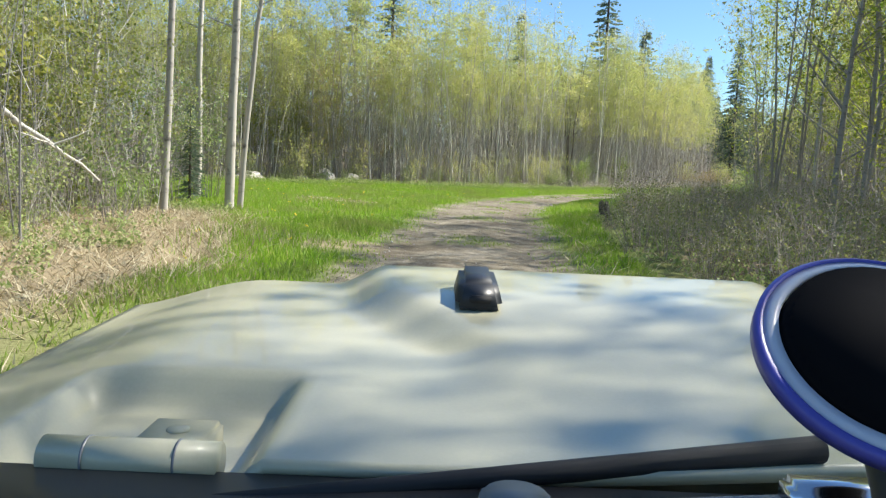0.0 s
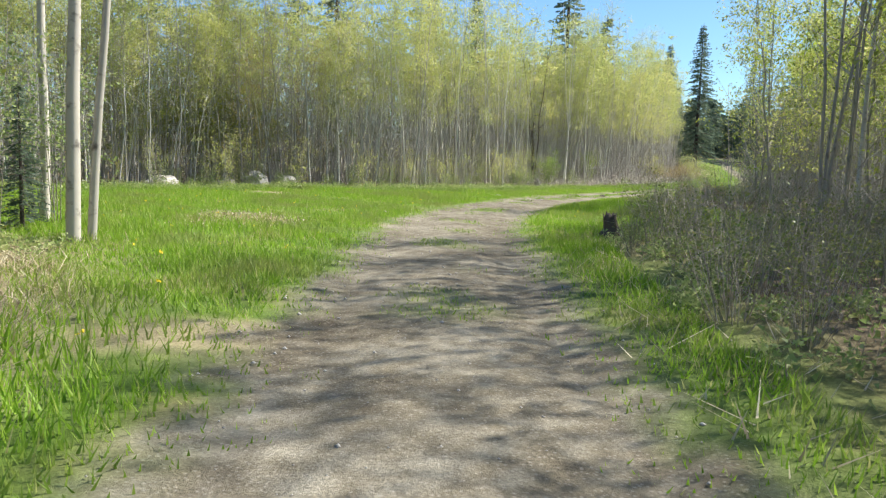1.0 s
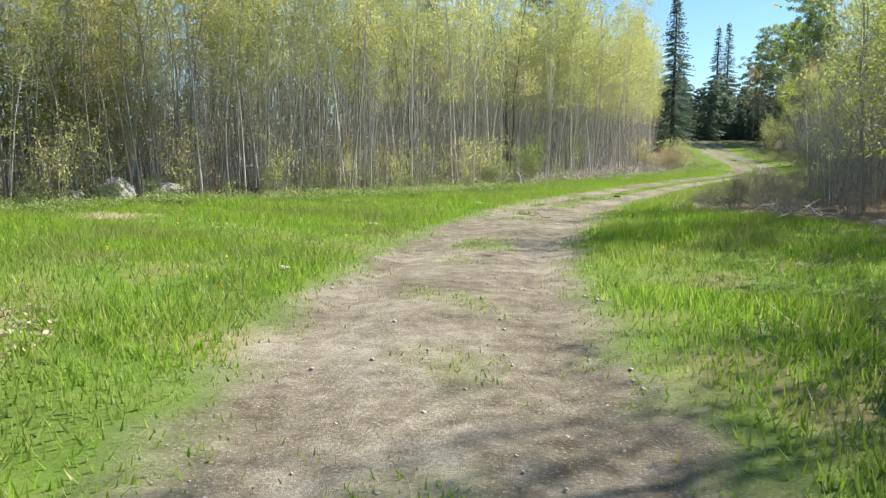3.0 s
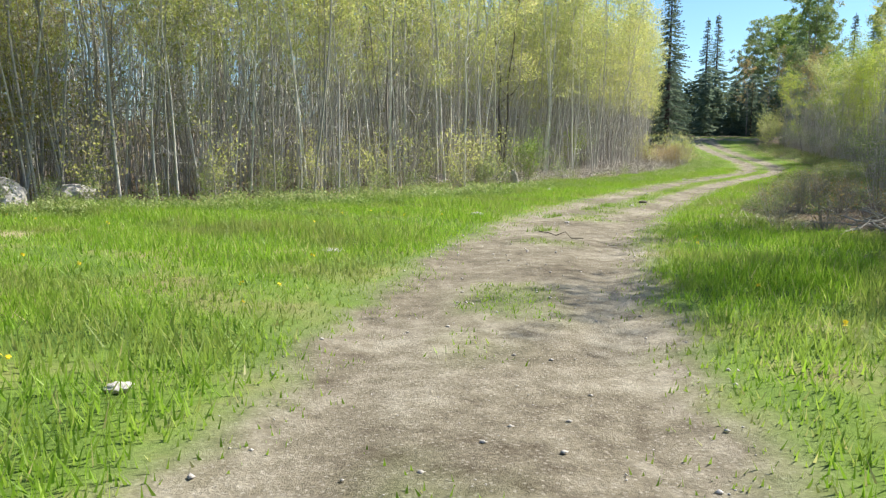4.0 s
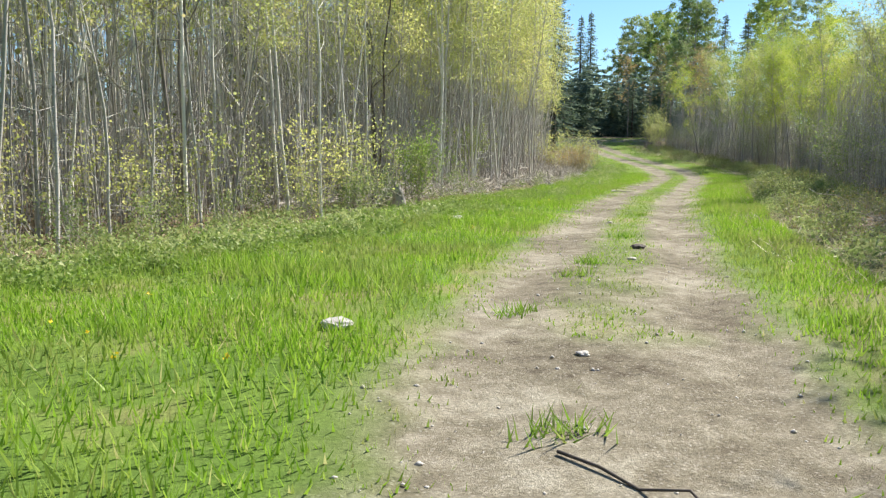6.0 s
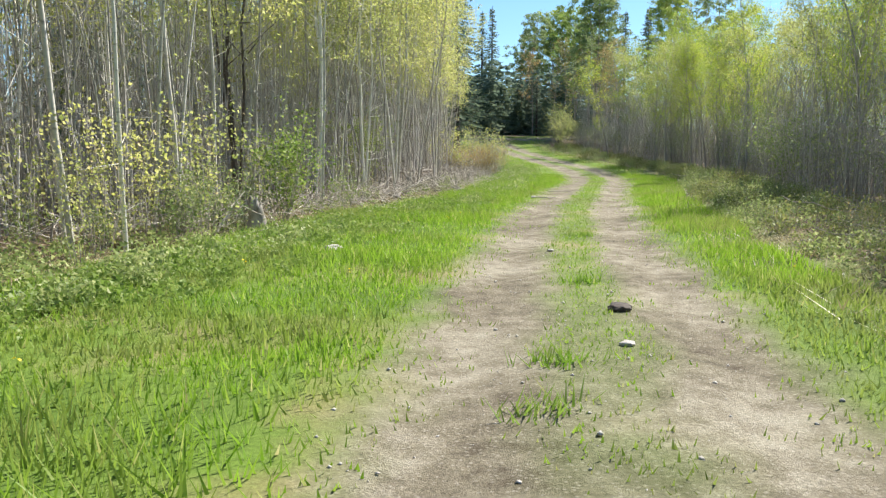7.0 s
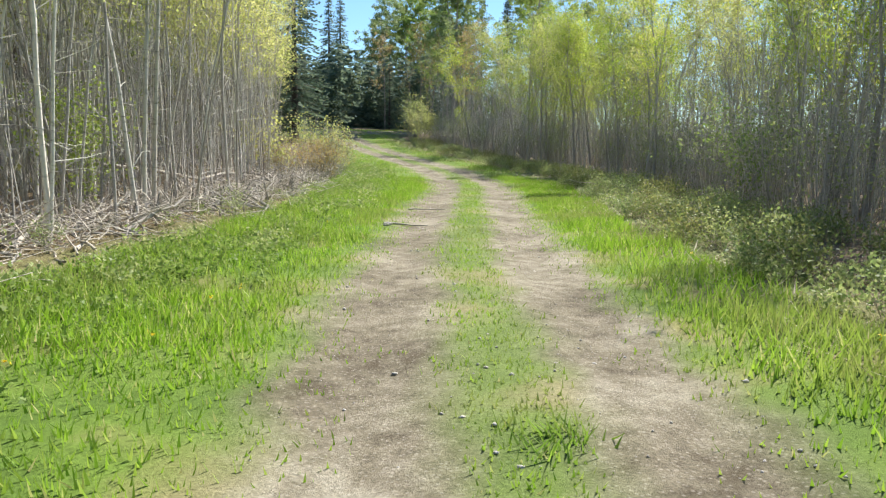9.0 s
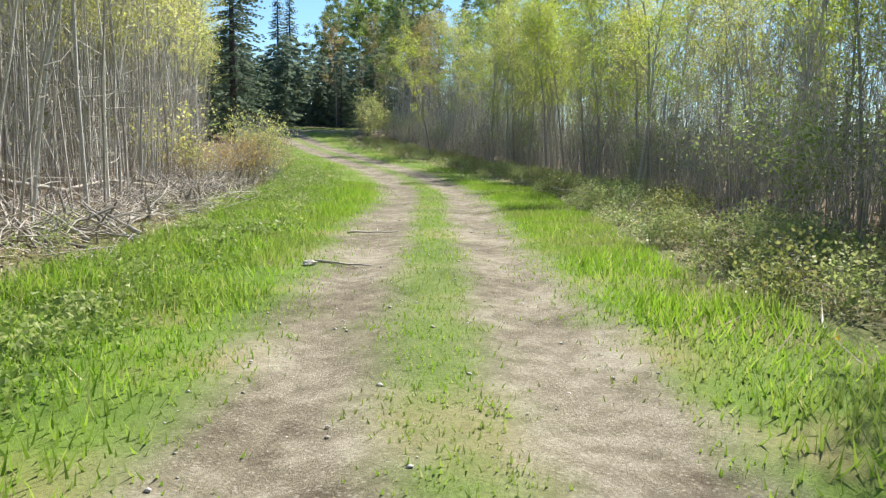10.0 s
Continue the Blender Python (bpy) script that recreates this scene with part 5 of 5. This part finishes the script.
def build_vehicle():
    car = new("offroad_vehicle")
    car.empty_display_size = 0.5
    nx, ny = 120, 90
    X, Y = np.meshgrid(np.linspace(-0.79, 1.34, nx), np.linspace(0.875, 2.18, ny))
    Y = Y + 0.10 * smooth(0, 0.9, X) * (1 - smooth(0.9, 1.3, Y)) - 0.16 * np.abs(X - 0.25) ** 2 * smooth(1.2, 2.18, Y)
    Z = hood_z(X, Y)
    i, j = np.meshgrid(np.arange(ny - 1), np.arange(nx - 1), indexing="ij")
    a = i * nx + j
    me = raw_mesh("hood", np.stack([X.ravel(), Y.ravel(), Z.ravel()], 1), np.stack([a, a + 1, a + nx + 1, a + nx], -1).reshape(-1, 4), M_PAINT, True)
    hood = new("hood", me)
    hood.parent = car
    sol = hood.modifiers.new("thickness", "SOLIDIFY")
    sol.thickness, sol.offset = 0.018, -1
    tagged(hood, "sand-coloured glossy hood with a raised middle")
    # washer nozzle on the hood
    nz = float(hood_z(np.array(0.09), np.array(1.65)))
    bm = slab(-0.052, 0.052, -0.13, 0.13, 0, 0.052)
    for v in bm.verts:
        if v.co.z > 0.02:
            v.co.x *= 0.74
            v.co.y = v.co.y * 0.62 + 0.02
        v.co.z += 0.012 * (v.co.y > 0) * (v.co.z > 0.02)
    bm.transform(Matrix.Translation((0.088, 1.68, nz - 0.004)))
    nozzle = part("washer_nozzle", bm, M_PLASTIC, car, "black plastic washer nozzle", 0.012)
    bm = slab(0.066, 0.112, 1.556, 1.566, nz + 0.010, nz + 0.026)
    part("nozzle_mouth", bm, M_RUBBER, nozzle, "", 0.003)
    # hinges
    for cx in (-0.355, 0.715):
        z0 = float(hood_z(np.array(cx), np.array(0.96))) + 0.014
        bm = rod((cx - 0.105, 0.888, z0 + 0.034), (cx + 0.105, 0.888, z0 + 0.034), 0.025, 0.025, 64)
        hinge = part("hood_hinge", bm, M_PAINT, car)
        part("hinge_leaf", slab(cx - 0.045, cx + 0.055, 0.89, 1.085, z0 - 0.02, z0 + 0.018), M_PAINT, hinge, "", 0.006)
        for dx in (-0.052, 0.056):
            part("hinge_groove", rod((cx + dx - 0.0015, 0.888, z0 + 0.034), (cx + dx + 0.0015, 0.888, z0 + 0.034), 0.0262, 0.0262, 24), M_STEEL, hinge)
        for yy in (0.935, 1.035):
            part("bolt", rod((cx + 0.005, yy, z0 + 0.016), (cx + 0.005, yy, z0 + 0.022), 0.018, 0.014, 18), M_PAINT, hinge)
    # cowl, wipers, dashboard
    part("cowl", slab(-0.72, 1.08, 0.70, 0.885, 1.06, 1.128), M_PLASTIC, car, "black cowl below the windshield", 0.012)
    part("wiper_arm", rod((-0.30, 0.80, 1.116), (0.50, 0.955, 1.158), 0.008, 0.018, 12), M_RUBBER, car)
    part("wiper_arm", rod((0.06, 0.735, 1.15), (0.62, 0.80, 1.17), 0.014, 0.010, 10), M_STEEL, car)
    part("wiper_pivot", rod((0.085, 0.72, 1.10), (0.085, 0.72, 1.185), 0.05, 0.035, 20), M_STEEL, car, "grey wiper pivot cover", 0.004)
    part("dashboard", slab(-0.74, 1.10, 0.36, 0.70, 1.0, 1.125), M_PLASTIC, car, "dark dashboard top", 0.02)
    part("defroster_trim", slab(-0.1, 0.9, 0.60, 0.635, 1.126, 1.14), M_STEEL, car, "", 0.004)
    # suction mount with a blue rim
    c, ax = Vector((0.335, 0.55, 1.374)), Vector((-0.05, -0.60, 0.80)).normalized()
    mount = part("suction_mount", rod(c, c + ax * 0.02, 0.084, 0.078, 48), M_BLACK, car, "round black suction mount with a blue rim", 0.004)
    q = ax.to_track_quat("Z", "Y").to_matrix().to_4x4()
    for nm, r1, r2, z0, z1, mt in (("blue_rim", 0.094, 0.0995, -0.004, 0.010, M_BLUE), ("milky_rim", 0.083, 0.0938, -0.002, 0.012, M_CLEAR)):
        bm = bmesh.new()
        ring = []
        for k in range(64):
            an = 2 * math.pi * k / 64
            ring.append([bm.verts.new(Vector((math.cos(an) * rr, math.sin(an) * rr, zz))) for rr, zz in ((r1, z0), (r2, z0), (r2, z1 * 0.6), (r1, z1))])
        for k in range(64):
            for s_ in range(4):
                bm.faces.new((ring[k][s_], ring[k][(s_ + 1) % 4], ring[(k + 1) % 64][(s_ + 1) % 4], ring[(k + 1) % 64][s_]))
        bm.transform(Matrix.Translation(c) @ q)
        part(nm, bm, mt, mount)
    part("mount_arm", rod((0.345, 0.55, 1.30), (0.40, 0.52, 1.11), 0.022, 0.03, 16), M_PLASTIC, mount)
    part("mount_clamp", slab(0.30, 0.42, 0.60, 0.64, 1.225, 1.25), M_CHROME, mount, "bright metal clamp", 0.006)
    # body and wheels below
    part("front_body", slab(-0.50, 0.86, 0.70, 2.05, 0.50, 1.055), M_PAINT, car, "", 0.03)
    part("grille", slab(-0.42, 0.78, 2.05, 2.12, 0.55, 1.05), M_PAINT, car, "", 0.02)
    for k in range(7):
        part("grille_slot", slab(-0.10 + 0.085 * k, -0.05 + 0.085 * k, 2.122, 2.13, 0.66, 1.0), M_RUBBER, car, "", 0.0, False)
    for sx in (-1, 1):
        x0 = 0.18 + sx * 0.70
        part("fender", slab(x0 - 0.20, x0 + 0.20, 1.05, 2.1, 0.92, 0.99), M_PLASTIC, car, "black flat fender", 0.02)
        part("headlight", rod((0.18 + sx * 0.48, 2.115, 0.88), (0.18 + sx * 0.48, 2.15, 0.88), 0.09, 0.085, 24), M_CLEAR, car)
        part("side_sill", slab(x0 - 0.05, x0 + 0.05, -1.6, 0.7, 0.50, 0.62), M_PAINT, car, "", 0.02)
        for wy in (1.6, -0.9):
            wx = 0.18 + sx * 0.76
            z = float(height(wx, wy)) + 0.385
            hub = part("wheel", rod((wx - 0.12, wy, z), (wx + 0.12, wy, z), 0.22, 0.22, 28), M_STEEL, car, "", 0.01)
            part("tyre", rod((wx - 0.125, wy, z), (wx + 0.125, wy, z), 0.40, 0.40, 40), M_RUBBER, hub, "", 0.03)
    part("bumper", slab(-0.55, 0.91, 2.14, 2.28, 0.52, 0.66), M_PLASTIC, car, "black front bumper", 0.02)
    part("floor_pan", slab(-0.55, 0.91, -1.6, 0.70, 0.44, 0.50), M_PLASTIC, car, "", 0.01)
    return tagged(car, "sand-coloured open off-road vehicle standing on the track", "vehicle")


vehicle = build_vehicle()
